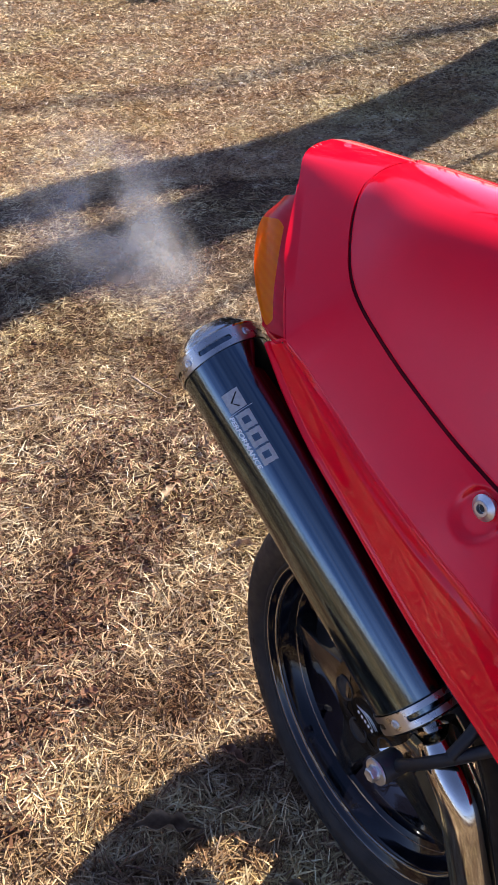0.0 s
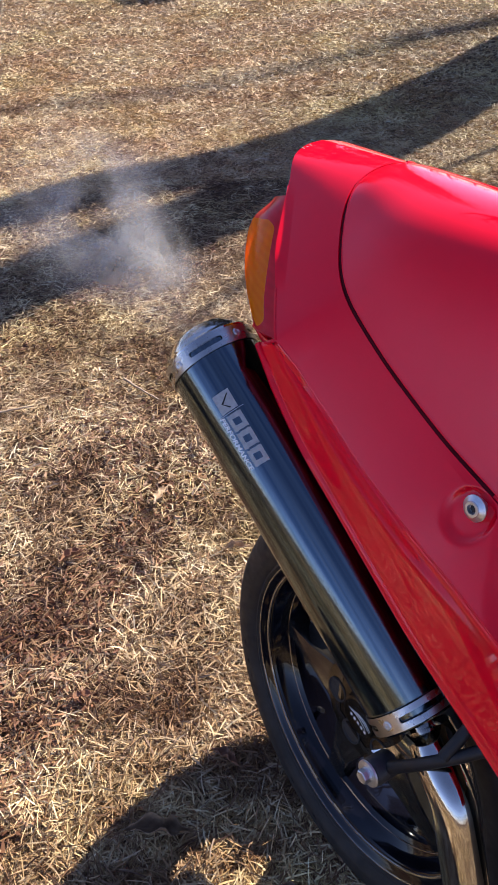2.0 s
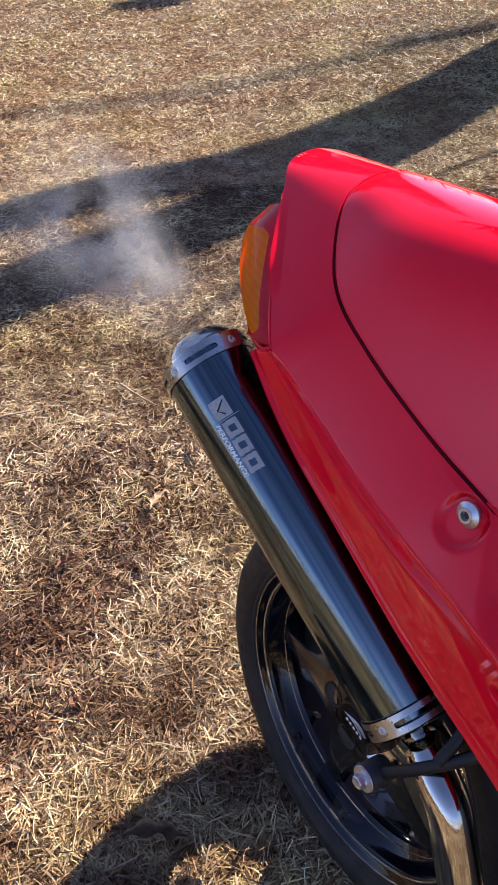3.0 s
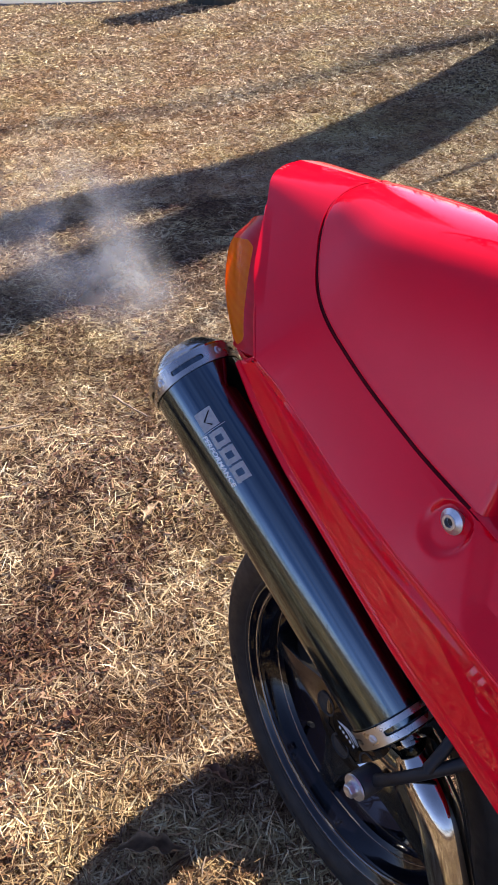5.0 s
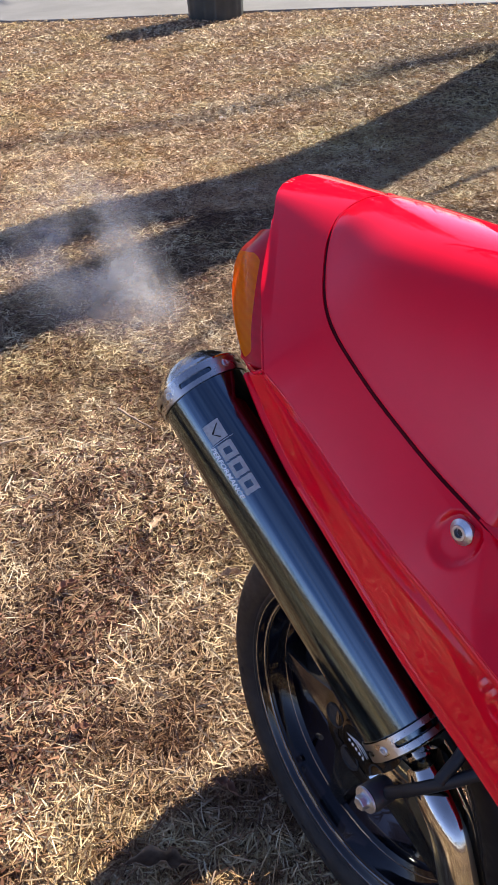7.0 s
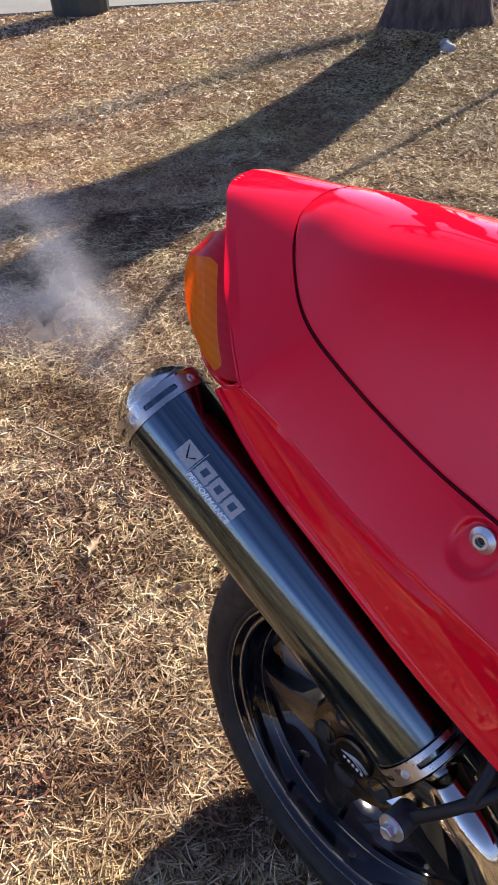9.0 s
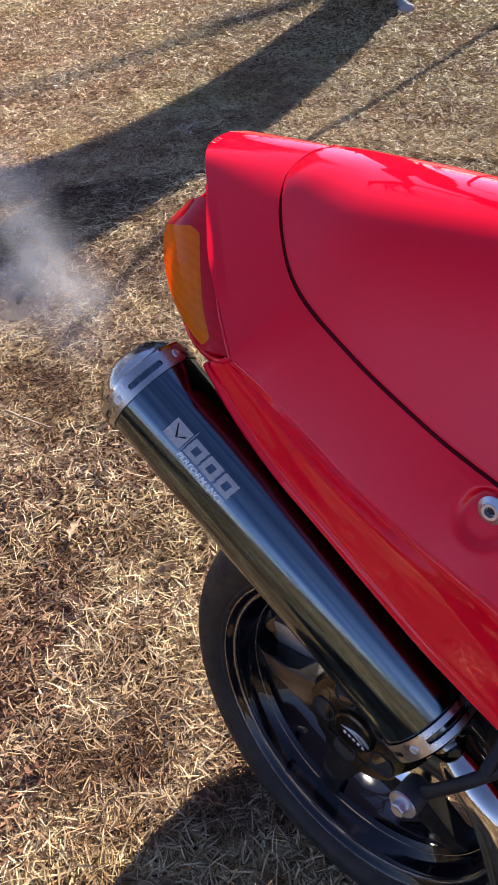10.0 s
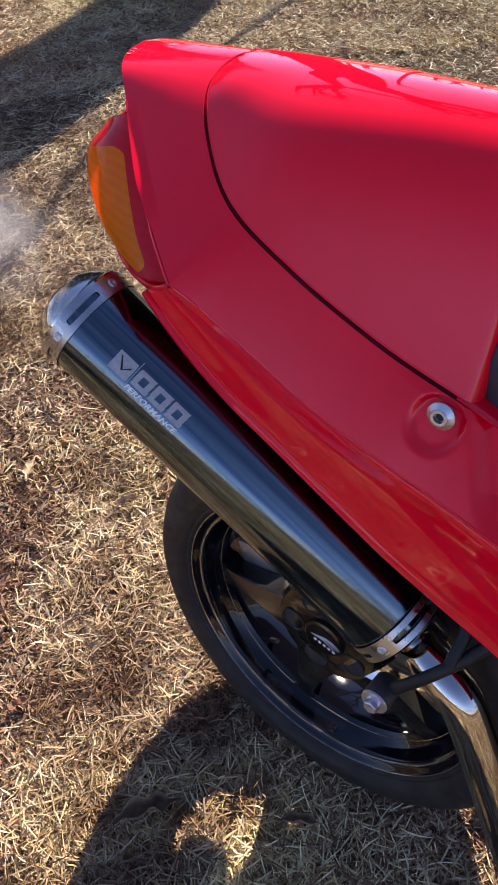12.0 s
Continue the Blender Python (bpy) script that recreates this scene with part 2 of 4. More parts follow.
def tube(bm, path, radii, sides=20, caps=True):
    """A round bar along a path with a radius at each point."""
    path = [Vector(q) for q in path]
    radii = radii if hasattr(radii, "__len__") else [radii] * len(path)
    rows, side = [], None
    for i, q in enumerate(path):
        d = (path[min(i + 1, len(path) - 1)] - path[max(i - 1, 0)]).normalized()
        side = (side - d * side.dot(d)).normalized() if side else d.orthogonal().normalized()
        up = d.cross(side)
        rows.append([q + (math.cos(a) * side + math.sin(a) * up) * float(radii[i]) for a in np.linspace(0, 2 * math.pi, sides, endpoint=False)])
    vs = grid_faces(bm, rows, close_v=True)
    if caps:
        bm.faces.new(vs[0][::-1])
        bm.faces.new(vs[-1])
    return vs


def revolve(bm, profile, origin, axis, ref, sides=64, close=False):
    """Turns a profile of (along, radius) about an axis."""
    o, a = Vector(origin), Vector(axis).normalized()
    e = (Vector(ref) - a * Vector(ref).dot(a)).normalized()
    f = a.cross(e)
    rows = [[o + a * float(s) + (math.cos(t) * e + math.sin(t) * f) * float(max(r, 1e-5)) for t in np.linspace(0, 2 * math.pi, sides, endpoint=False)] for s, r in profile]
    return grid_faces(bm, rows, close_v=True, close_u=close)


def box(bm, size, m, bevel=0.0, segments=2):
    made = bmesh.ops.create_cube(bm, size=1.0)["verts"]
    bmesh.ops.transform(bm, matrix=m @ Matrix.Diagonal((*size, 1)), verts=made)
    if bevel:
        edges = list({e for v in made for e in v.link_edges})
        bmesh.ops.bevel(bm, geom=edges, offset=bevel, segments=segments, affect="EDGES", profile=0.6)


def thicken(ob, depth, offset=-1.0, split=50):
    mod = ob.modifiers.new("thickness", "SOLIDIFY")
    mod.thickness, mod.offset, mod.use_even_offset = depth, offset, False
    crisp = ob.modifiers.new("crisp", "EDGE_SPLIT")
    crisp.split_angle = radians(split)
    return ob


# ---- ground and road ----
def ground():
    bm = bmesh.new()
    radii = [0.0, 0.5, 1, 1.5, 2, 2.6, 3.3, 4, 5, 6, 7.5, 9, 11, 14, 20, 35, 70, 150, 400, 1500]
    sides = 72
    centre = bm.verts.new((0, 0, 0))
    rows = []
    for r in radii[1:]:
        row = []
        for a in np.linspace(0, 2 * math.pi, sides, endpoint=False):
            x, y = r * math.cos(a), r * math.sin(a)
            z = 0.0 if r < 1.2 else 0.018 * noise.noise((x * 0.8, y * 0.8, 0)) * min(1, r - 1.2) if r < 9 else 0.0
            row.append(bm.verts.new((x, y, z)))
        rows.append(row)
    for i in range(sides):
        bm.faces.new((centre, rows[0][i], rows[0][(i + 1) % sides]))
        for a, b in zip(rows, rows[1:]):
            bm.faces.new((a[i], b[i], b[(i + 1) % sides], a[(i + 1) % sides]))
    tagged(part("ground", bm, SOIL), "lawn of dead straw-coloured grass and brown thatch", "ground", kind="structure")


ground()


def road():
    along, back = Vector((0.665, 0.747, 0)), Vector((-0.747, 0.665, 0))
    p0 = Vector((-8.69, 3.97, 0))
    bm = bmesh.new()
    front = [(s, 0.05 * math.sin(s * 1.3) + (0.18 * max(0.0, -s - 1.6) ** 2 if s > -6 else 3.5)) for s in (-45, -25, -12, -6, -4, -3, -2, -1, 0, 1, 2, 3, 4, 6, 9, 14, 25, 45)]
    rows = []
    for s, w in front:
        a, b = p0 + along * s + back * min(w, 0.6), p0 + along * s + back * 7.0
        rows.append([a + Vector((0, 0, -0.05)), a + Vector((0, 0, 0.022)), a + back * 0.02 + Vector((0, 0, 0.028)), b + Vector((0, 0, 0.028)), b + Vector((0, 0, -0.05))])
    grid_faces(bm, rows)
    tagged(part("road", bm, CONCRETE, sharp=20), "pale grey concrete road beyond the lawn", "road", kind="structure")


road()

# ---- the motorcycle: all parts in its own upright frame, x ahead, y left ----
bike = new("motorcycle")
bike.matrix_basis = pose(-0.0126, 0.0201, 0.0, -7.9, 0.0, 2.1)
tagged(bike, "red sport motorcycle leaning on dry grass, dark silencer, black wheel", "motorcycle")


AXLE_Z = 0.3195


def wheel():
    hub_axis, up = (0, -1, 0), (0, 0, 1)
    centre = (0, 0, AXLE_Z)
    bm = bmesh.new()
    profile = [(0.078, 0.2325), (0.0785, 0.2295), (0.076, 0.2265), (0.071, 0.2225), (0.068, 0.2165), (0.064, 0.2145), (0.052, 0.2125), (0.042, 0.2060), (0.034, 0.1985), (0.020, 0.1955), (-0.020, 0.1955), (-0.05, 0.206), (-0.068, 0.2165), (-0.078, 0.2325), (-0.076, 0.236), (-0.06, 0.226), (0.0, 0.212), (0.06, 0.226), (0.076, 0.236)]
    revolve(bm, profile, centre, hub_axis, up, 128, close=True)
    rim = part("rear_wheel", bm, BLACK_GLOSS, bike, "gloss black cast wheel", sharp=30)
    # bright rolled edges of the rim
    for along, r, thick in ((0.0785, 0.2312, 0.0014), (0.0700, 0.2200, 0.0024), (0.0400, 0.2045, 0.0012)):
        bm = bmesh.new()
        ring = [(along + thick * math.cos(a), r + thick * math.sin(a)) for a in np.linspace(0, 2 * math.pi, 8, endpoint=False)]
        revolve(bm, ring, centre, hub_axis, up, 128, close=True)
        part("rim_edge", bm, RIM_EDGE, rim, "polished thin rim edge")
    # tyre, a low wide section with a rounded shoulder and shallow side ribs
    bm = bmesh.new()
    prof = [(0.071, 0.2300), (0.079, 0.2330), (0.0815, 0.2365), (0.0808, 0.2400), (0.0850, 0.2440), (0.0895, 0.2530), (0.0905, 0.2555), (0.0912, 0.2640), (0.0908, 0.2720), (0.0880, 0.2790), (0.0800, 0.2890), (0.0660, 0.2995), (0.0480, 0.3080), (0.0250, 0.3150), (0.0, 0.3168)]
    prof = prof + [(-s, r) for s, r in prof[::-1][1:]]
    revolve(bm, prof, centre, hub_axis, up, 144, close=True)
    tyre = part("tyre", bm, RUBBER, rim, "black road tyre with fine rubber ribs", sharp=40)
    # moulded sidewall marks, small raised bars
    for a0 in (198, 206, 212, 219, 252, 259, 266, 271):
        bm = bmesh.new()
        a = radians(a0)
        r = 0.262
        box(bm, (0.010, 0.0012, 0.006), Matrix.Translation((r * math.cos(a), -0.0916, AXLE_Z + r * math.sin(a))) @ Matrix.Rotation(-(a + math.pi / 2), 4, "Y"), 0.0004, 1)
        part("sidewall_mark", bm, RUBBER, tyre)
    # spokes: broad, hollow-faced arms
    for k in range(5):
        a = radians(186 + 72 * k)
        bm = bmesh.new()
        rows = []
        for r, w, y0, y1 in ((0.045, 0.040, -0.060, 0.0), (0.08, 0.033, -0.056, -0.018), (0.13, 0.0205, -0.053, -0.022), (0.18, 0.0155, -0.049, -0.018), (0.199, 0.018, -0.045, -0.010)):
            c, s = math.cos(a), math.sin(a)
            ring = [(-w, y1), (-w, y0 + 0.003), (-w + 0.0015, y0 + 0.0005), (-w + 0.004, y0), (w - 0.004, y0), (w - 0.0015, y0 + 0.0005), (w, y0 + 0.003), (w, y1)]
            rows.append([Vector((r * c - q * s, y, AXLE_Z + r * s + q * c)) for q, y in ring])
        grid_faces(bm, rows, close_v=True)
        part("spoke", bm, SPOKE, rim, sharp=28)
    # hub with a ring of round recesses
    bm = bmesh.new()
    revolve(bm, [(0.0, 0.001), (0.066, 0.001), (0.068, 0.027), (0.066, 0.031), (0.060, 0.033), (0.058, 0.078), (0.052, 0.084), (0.02, 0.086), (-0.03, 0.08), (-0.03, 0.001)], centre, hub_axis, up, 72)
    hub = part("hub", bm, HUB_METAL, rim, "black hub with round recesses", sharp=30)
    for k in range(5):
        a = radians(-30 + 72 * k)
        bm = bmesh.new()
        o = (0.054 * math.cos(a), -0.001, AXLE_Z + 0.054 * math.sin(a))
        revolve(bm, [(0.0560, 0.0200), (0.0600, 0.0192), (0.0605, 0.0180), (0.0590, 0.0166), (0.0582, 0.0160), (0.0582, 0.0005)], o, hub_axis, up, 36)
        part("hub_recess", bm, SOOT, hub)
    # print on the hub cap: plain bars in a row under a wing shape
    p0, p1 = Vector((-0.018, -0.0690, 0.3190)), Vector((0.031, -0.0690, 0.3095))
    row = (p1 - p0).normalized()
    off = Vector((-row.z, 0, row.x))
    tilt = Matrix.Rotation(-math.atan2(row.z, row.x), 4, "Y")
    for k in range(5):
        bm = bmesh.new()
        box(bm, (0.0044, 0.0006, 0.0046), Matrix.Translation(p0 + row * (0.0085 + 0.0078 * k) + off * -0.002) @ tilt, 0.0002, 1)
        part("print_bar", bm, WHITE_PRINT, hub, "white printed bar")
    for lift, l0, l1 in ((0.0045, 0.0, 0.040), (0.0085, 0.006, 0.046), (0.0120, 0.014, 0.047)):
        bm = bmesh.new()
        tube(bm, spline([p0 + row * l0 + off * lift, p0 + row * ((l0 + l1) / 2) + off * (lift + 0.003), p0 + row * l1 + off * (lift - 0.002)], 8), [0.0003, 0.0006, 0.0007, 0.0007, 0.0007, 0.0006, 0.0005, 0.0003], 6)
        part("print_wing", bm, WHITE_PRINT, hub, "white printed wing stroke")
    # rough cast caliper behind the spokes
    bm = bmesh.new()
    outline = [(-0.192, 0.352), (-0.176, 0.304), (-0.145, 0.286), (-0.108, 0.284), (-0.085, 0.318), (-0.122, 0.366)]
    front, rear = [[bm.verts.new((x, y, z)) for x, z in outline] for y in (-0.018, 0.022)]
    bm.faces.new(front), bm.faces.new(rear[::-1])
    for i in range(len(front)):
        j = (i + 1) % len(front)
        bm.faces.new((front[i], rear[i], rear[j], front[j]))
    bmesh.ops.bevel(bm, geom=bm.edges[:], offset=0.003, segments=2, affect="EDGES", profile=0.6)
    part("brake_caliper", bm, ALLOY, bike, "grey cast alloy brake caliper", sharp=30)
    # valve and balance weight
    bm = bmesh.new()
    a = radians(232)
    o = Vector((0.199 * math.cos(a), -0.02, AXLE_Z + 0.199 * math.sin(a)))
    tube(bm, [o, o + Vector((0.035 * -math.cos(a), -0.012, 0.035 * -math.sin(a)))], 0.004, 12)
    part("valve", bm, BLACK_SATIN, rim)


wheel()


# tail outline curves on the right side
RIDGE_Z = 1.028
SEAM = spline([(-0.176, 0.0, 1.0285), (-0.181, -0.013, 1.0272), (-0.186, -0.029, 1.0240), (-0.188, -0.045, 1.0165), (-0.186, -0.058, 1.008), (-0.178, -0.070, 0.999), (-0.169, -0.080, 0.988), (-0.155, -0.092, 0.972), (-0.126, -0.113, 0.946), (-0.108, -0.122, 0.935), (-0.076, -0.131, 0.920), (-0.051, -0.133, 0.910), (-0.011, -0.134, 0.890), (0.040, -0.132, 0.868), (0.081, -0.131, 0.852), (0.119, -0.131, 0.843), (0.156, -0.131, 0.833)], 200)
for _ in range(4):
    wide = np.pad(SEAM, ((7, 7), (0, 0)), mode="edge")
    even = np.array([wide[i : i + 15].mean(0) for i in range(len(SEAM))])
    ease = np.clip(np.minimum(np.arange(len(SEAM)), np.arange(len(SEAM))[::-1]) / 14.0, 0, 1)[:, None]
    SEAM = SEAM + (even - SEAM) * ease
REAR = [(-0.318, 0.0, 1.019), (-0.312, -0.030, 1.016), (-0.297, -0.057, 1.008), (-0.274, -0.077, 0.989), (-0.252, -0.095, 0.968), (-0.226, -0.115, 0.946), (-0.198, -0.136, 0.922), (-0.174, -0.154, 0.900), (-0.150, -0.169, 0.884), (-0.131, -0.180, 0.871)]
CREASE = [(-0.131, -0.180, 0.871), (-0.106, -0.175, 0.858), (-0.090, -0.172, 0.849), (-0.040, -0.170, 0.826), (0.012, -0.170, 0.803), (0.058, -0.170, 0.788), (0.102, -0.171, 0.776), (0.165, -0.173, 0.763), (0.250, -0.177, 0.744), (0.36, -0.180, 0.725)]
LOWER = [(-0.170, -0.170, 0.849), (-0.130, -0.166, 0.804), (-0.077, -0.162, 0.761), (-0.015, -0.158, 0.724), (0.05, -0.155, 0.687), (0.11, -0.153, 0.655), (0.165, -0.152, 0.632), (0.24, -0.152, 0.605), (0.36, -0.155, 0.561)]
BOLT = np.array((0.137, -0.147, 0.825))


def both_sides(bm, rows):
    """A surface on the right side and its mirror image on the left."""
    grid_faces(bm, rows)
    grid_faces(bm, [[(q[0], -q[1], q[2]) for q in row] for row in rows], flip=True)
    bmesh.ops.remove_doubles(bm, verts=bm.verts[:], dist=0.0004)


def tail_fairing():
    nv = 90
    top = np.vstack([SEAM, spline([SEAM[-1], (0.20, -0.133, 0.823), (0.27, -0.138, 0.812), (0.36, -0.144, 0.80)], 75)[1:]])
    n = len(top)
    # the lower outline: the rear edge at the same height, then the crease
    rear, crease = spline(REAR, 300), spline(CREASE, 300)
    split = int(np.argmax(SEAM[:, 2] < 0.930))
    low = []
    for i in range(n):
        if i <= split:
            z = np.interp(top[i][2], (top[split][2], 0.937, 0.960, 1.0, top[0][2]), (rear[-1][2], 0.900, 0.957, 0.9985, rear[0][2]))
            low.append([np.interp(-z, -rear[:, 2], rear[:, k]) for k in range(3)])
        else:
            low.append(crease[round(299 * (i - split) / (n - 1 - split))])
    low = np.array(low)
    rows = []
    for i in range(n):
        a, b = top[i], low[i]
        a = a + (b - a) / np.linalg.norm(b - a) * float(np.interp(a[2], (0.985, 1.012), (0.0014, 0.0)))
        row = []
        for v in np.linspace(0, 1, nv):
            q = a + (b - a) * v
            belly = 4 * v * (1 - v)
            swell = 0.0008
            q = q + np.array((0.0, -1.0, 0.35)) * swell * belly
            # rear margin rolled outwards beside the lamp
            if i <= split and low[i][2] < 0.99:
                q = q + np.array((0, -1.0, 0.25)) * 0.007 * max(0.0, (v - 0.84) / 0.16) ** 1.3 * min(1.0, (0.99 - low[i][2]) / 0.05) * min(1.0, max(0.0, (low[i][2] - 0.90) / 0.03))
            # round dished seat for the bolt
            d = np.linalg.norm((q - BOLT)[[0, 2]] - np.array((-0.003, -0.009)))
            dish = 1 / (1 + math.exp((d - 0.0215) / 0.0011)) * min(1.0, v / 0.12)
            q = q + np.array((0, 1.0, 0)) * 0.0075 * dish
            # swollen boss round the seat of the bolt, a folded ridge ahead of it
            q = q + np.array((0, -1.0, 0.2)) * 0.0035 * math.exp(-((d / 0.036) ** 2)) * min(1.0, v / 0.10)
            fold = min(1.0, max(0.0, (q[0] - 0.152 - 0.040 * v) / 0.018))
            q = q + np.array((0, 1.0, 0)) * 0.014 * fold * fold * (3 - 2 * fold) * min(1.0, max(0.0, (1 - v) / 0.3))
            row.append(q)
        rows.append(row)
    bm = bmesh.new()
    both_sides(bm, rows)
    tail_top = bm
    # the flank leans in below the crease, rolls out into a lip and turns under
    cr, lo = spline(CREASE, 110), spline(LOWER, 110)
    rows = []
    for a, b in zip(cr, lo):
        row = [a + np.array((0, 0.0015, -0.0012)), a + np.array((0, 0.0034, -0.0022)), a + np.array((0, 0.0040, -0.0040)), a + np.array((0, 0.0022, -0.0062))]
        for v in np.linspace(0.09, 1, 30):
            q = a + (b - a) * v
            hollow = 0.008 * math.sin(math.pi * min(1.0, v / 0.90)) ** 1.2 if v < 0.90 else 0.0
            q = q + np.array((0, 1.0, 0)) * hollow
            row.append(q + np.array((0, -1.0, 0)) * 0.0050 * max(0.0, (v - 0.94) / 0.06) ** 1.2)
        for ang in (25, 50, 75, 100):
            k = radians(ang)
            row.append(row[33] + np.array((0, 0.0042 * (1 - math.cos(k)), -0.0042 * math.sin(k))))
        row.append(row[-1] + np.array((0, 0.030, 0.002)))
        rows.append(row)
    flank_rows = rows
    tail = part("tail_fairing", tail_top, RED, bike, "glossy red tail fairing", sharp=38)
    thicken(tail, 0.0035)
    for s in (1, -1):
        bm = bmesh.new()
        grid_faces(bm, [[(q[0], s * q[1], q[2]) for q in row] for row in flank_rows], flip=s < 0)
        thicken(part("side_panel", bm, RED, tail, sharp=60), 0.0035, split=130)
    # bright rolled edge along the crease
    for s in (1, -1):
        bm = bmesh.new()
        tube(bm, [(q[0], s * q[1], q[2]) for q in cr[1:71] + np.array((0, 0.0012, -0.0005))], list(np.linspace(0.0019, 0.0008, 70)), 8)
        part("panel_lip", bm, RED, tail)
        bm = bmesh.new()
        edge = [q for q in spline(REAR, 120) if q[2] < 0.985]
        tube(bm, [(q[0], s * q[1], q[2]) for q in edge], 0.0016, 8)
        part("rear_edge", bm, RED, tail)
        # inner flange beside the seat
        bm = bmesh.new()
        shelf = [q for q in top if q[0] > 0.140]
        rows = [[(q[0], s * q[1], q[2]), (q[0], s * (q[1] + 0.004), q[2] + 0.0025), (q[0], s * (q[1] + 0.022), q[2] + 0.003), (q[0], s * (q[1] + 0.026), q[2] - 0.012)] for q in shelf]
        grid_faces(bm, rows)
        thicken(part("inner_flange", bm, RED, tail), 0.002)
    # small pale printed bars on the rear corner
    for k in range(3):
        bm = bmesh.new()
        box(bm, (0.0042, 0.0028, 0.0004), pose(-0.3046 - 0.001 * k, -0.0385 + 0.0060 * k, 1.0150 + 0.0011 * k, -12, 3, 15), 0.0002, 1)
        part("printed_bar", bm, ALLOY, tail, "pale grey printed bar")
    # bolt with a dished flange and a hex socket
    bm = bmesh.new()
    revolve(bm, [(-0.010, 0.006), (0.000, 0.0125), (0.0012, 0.0125), (0.0042, 0.0078), (0.0052, 0.0072), (0.0052, 0.0046), (0.0015, 0.0042), (0.0015, 0.0001)], BOLT + np.array((0, 0.003, 0)), (0.02, -1, 0.10), (0, 0, 1), 40)
    b = part("fairing_bolt", bm, ZINC, tail, "silver flanged bolt", sharp=25)
    bm = bmesh.new()
    revolve(bm, [(0.0017, 0.0042), (0.0018, 0.0001)], BOLT + np.array((0, 0.003, 0)), (0.02, -1, 0.10), (0, 0, 1), 6)
    part("socket", bm, SOOT, b)
    # dark red tube colours in the gap's shade under the seat cowl's edge
    for s in (1, -1):
        bm = bmesh.new()
        tube(bm, [(q[0] + 0.001, s * (q[1] + 0.005), q[2] - 0.0045) for q in SEAM if q[2] < 1.010], 0.0052, 8)
        part("gap_shade", bm, GROOVE, tail, "dark red strip standing in for the shade in the gap")


tail_fairing()


def seat_cowl():
    """The removable hump between the seams."""
    nv = 40
    n = int(np.argmax(SEAM[:, 0] > 0.149))
    rows = []
    for i in range(n):
        f = i / (n - 1)
        s = SEAM[i]
        x = -0.1755 + (0.138 + 0.1755) * f ** 1.05
        r = np.array((x, 0.0, 1.0285 + 0.0055 * math.sin(math.pi * min(1, f * 1.25) * 0.5) - 0.0015 * f))
        gap = float(np.interp(s[2], (0.985, 1.012), (0.0032, 0.0020)))
        s = s + (r - s) / max(1e-6, np.linalg.norm(r - s)) * gap if i > 6 else s + np.array((gap, 0, 0))
        r = r + np.array((gap, 0, 0)) * (1 - min(1, i / 6))
        if i == 0:
            s = r + np.array((0, -0.0005, 0))
        span = abs(s[1])
        drop = r[2] - s[2]
        tilt = radians(53 + 15 * min(1, f * 1.6))
        c1 = r + np.array(((s[0] - r[0]) * 0.3, -span * 0.68, -0.001))
        c2 = s + np.array(((r[0] - s[0]) * 0.33, 0, 0)) + np.array((0, math.cos(tilt), math.sin(tilt))) * 0.55 * drop / math.sin(tilt)
        row = []
        for v in np.linspace(0, 1, nv):
            q = r * (1 - v) ** 3 + 3 * c1 * v * (1 - v) ** 2 + 3 * c2 * v * v * (1 - v) + s * v ** 3
            row.append(q)
        rows.append(row)
    bm = bmesh.new()
    both_sides(bm, rows)
    cowl = part("seat_cowl", bm, RED, bike, "glossy red single-seat cowl", sharp=50)
    thicken(cowl, 0.0035)
    # rounded edge along the seam
    for side in (1, -1):
        bm = bmesh.new()
        tube(bm, [(row[-1][0], side * (row[-1][1] + 0.0008), row[-1][2] - 0.0003 + 0.0009 * min(1.0, max(0.0, (row[-1][2] - 0.99) / 0.02))) for row in rows[4:]], 0.0012, 10)
        part("edge_bead", bm, RED, cowl)
    # turned front edge towards the seat
    bm = bmesh.new()
    edge = rows[-1]
    back = [[q + np.array((dx, dy * abs(q[1]) / 0.13, dz)) for q in edge] for dx, dy, dz in ((0, 0, 0), (0.0025, 0.0006, -0.0004), (0.0055, 0.002, -0.0014), (0.0085, 0.0052, -0.0035), (0.0105, 0.010, -0.007), (0.0110, 0.018, -0.014))]
    both_sides(bm, back)
    part("front_lip", bm, RED, cowl, sharp=50)


seat_cowl()


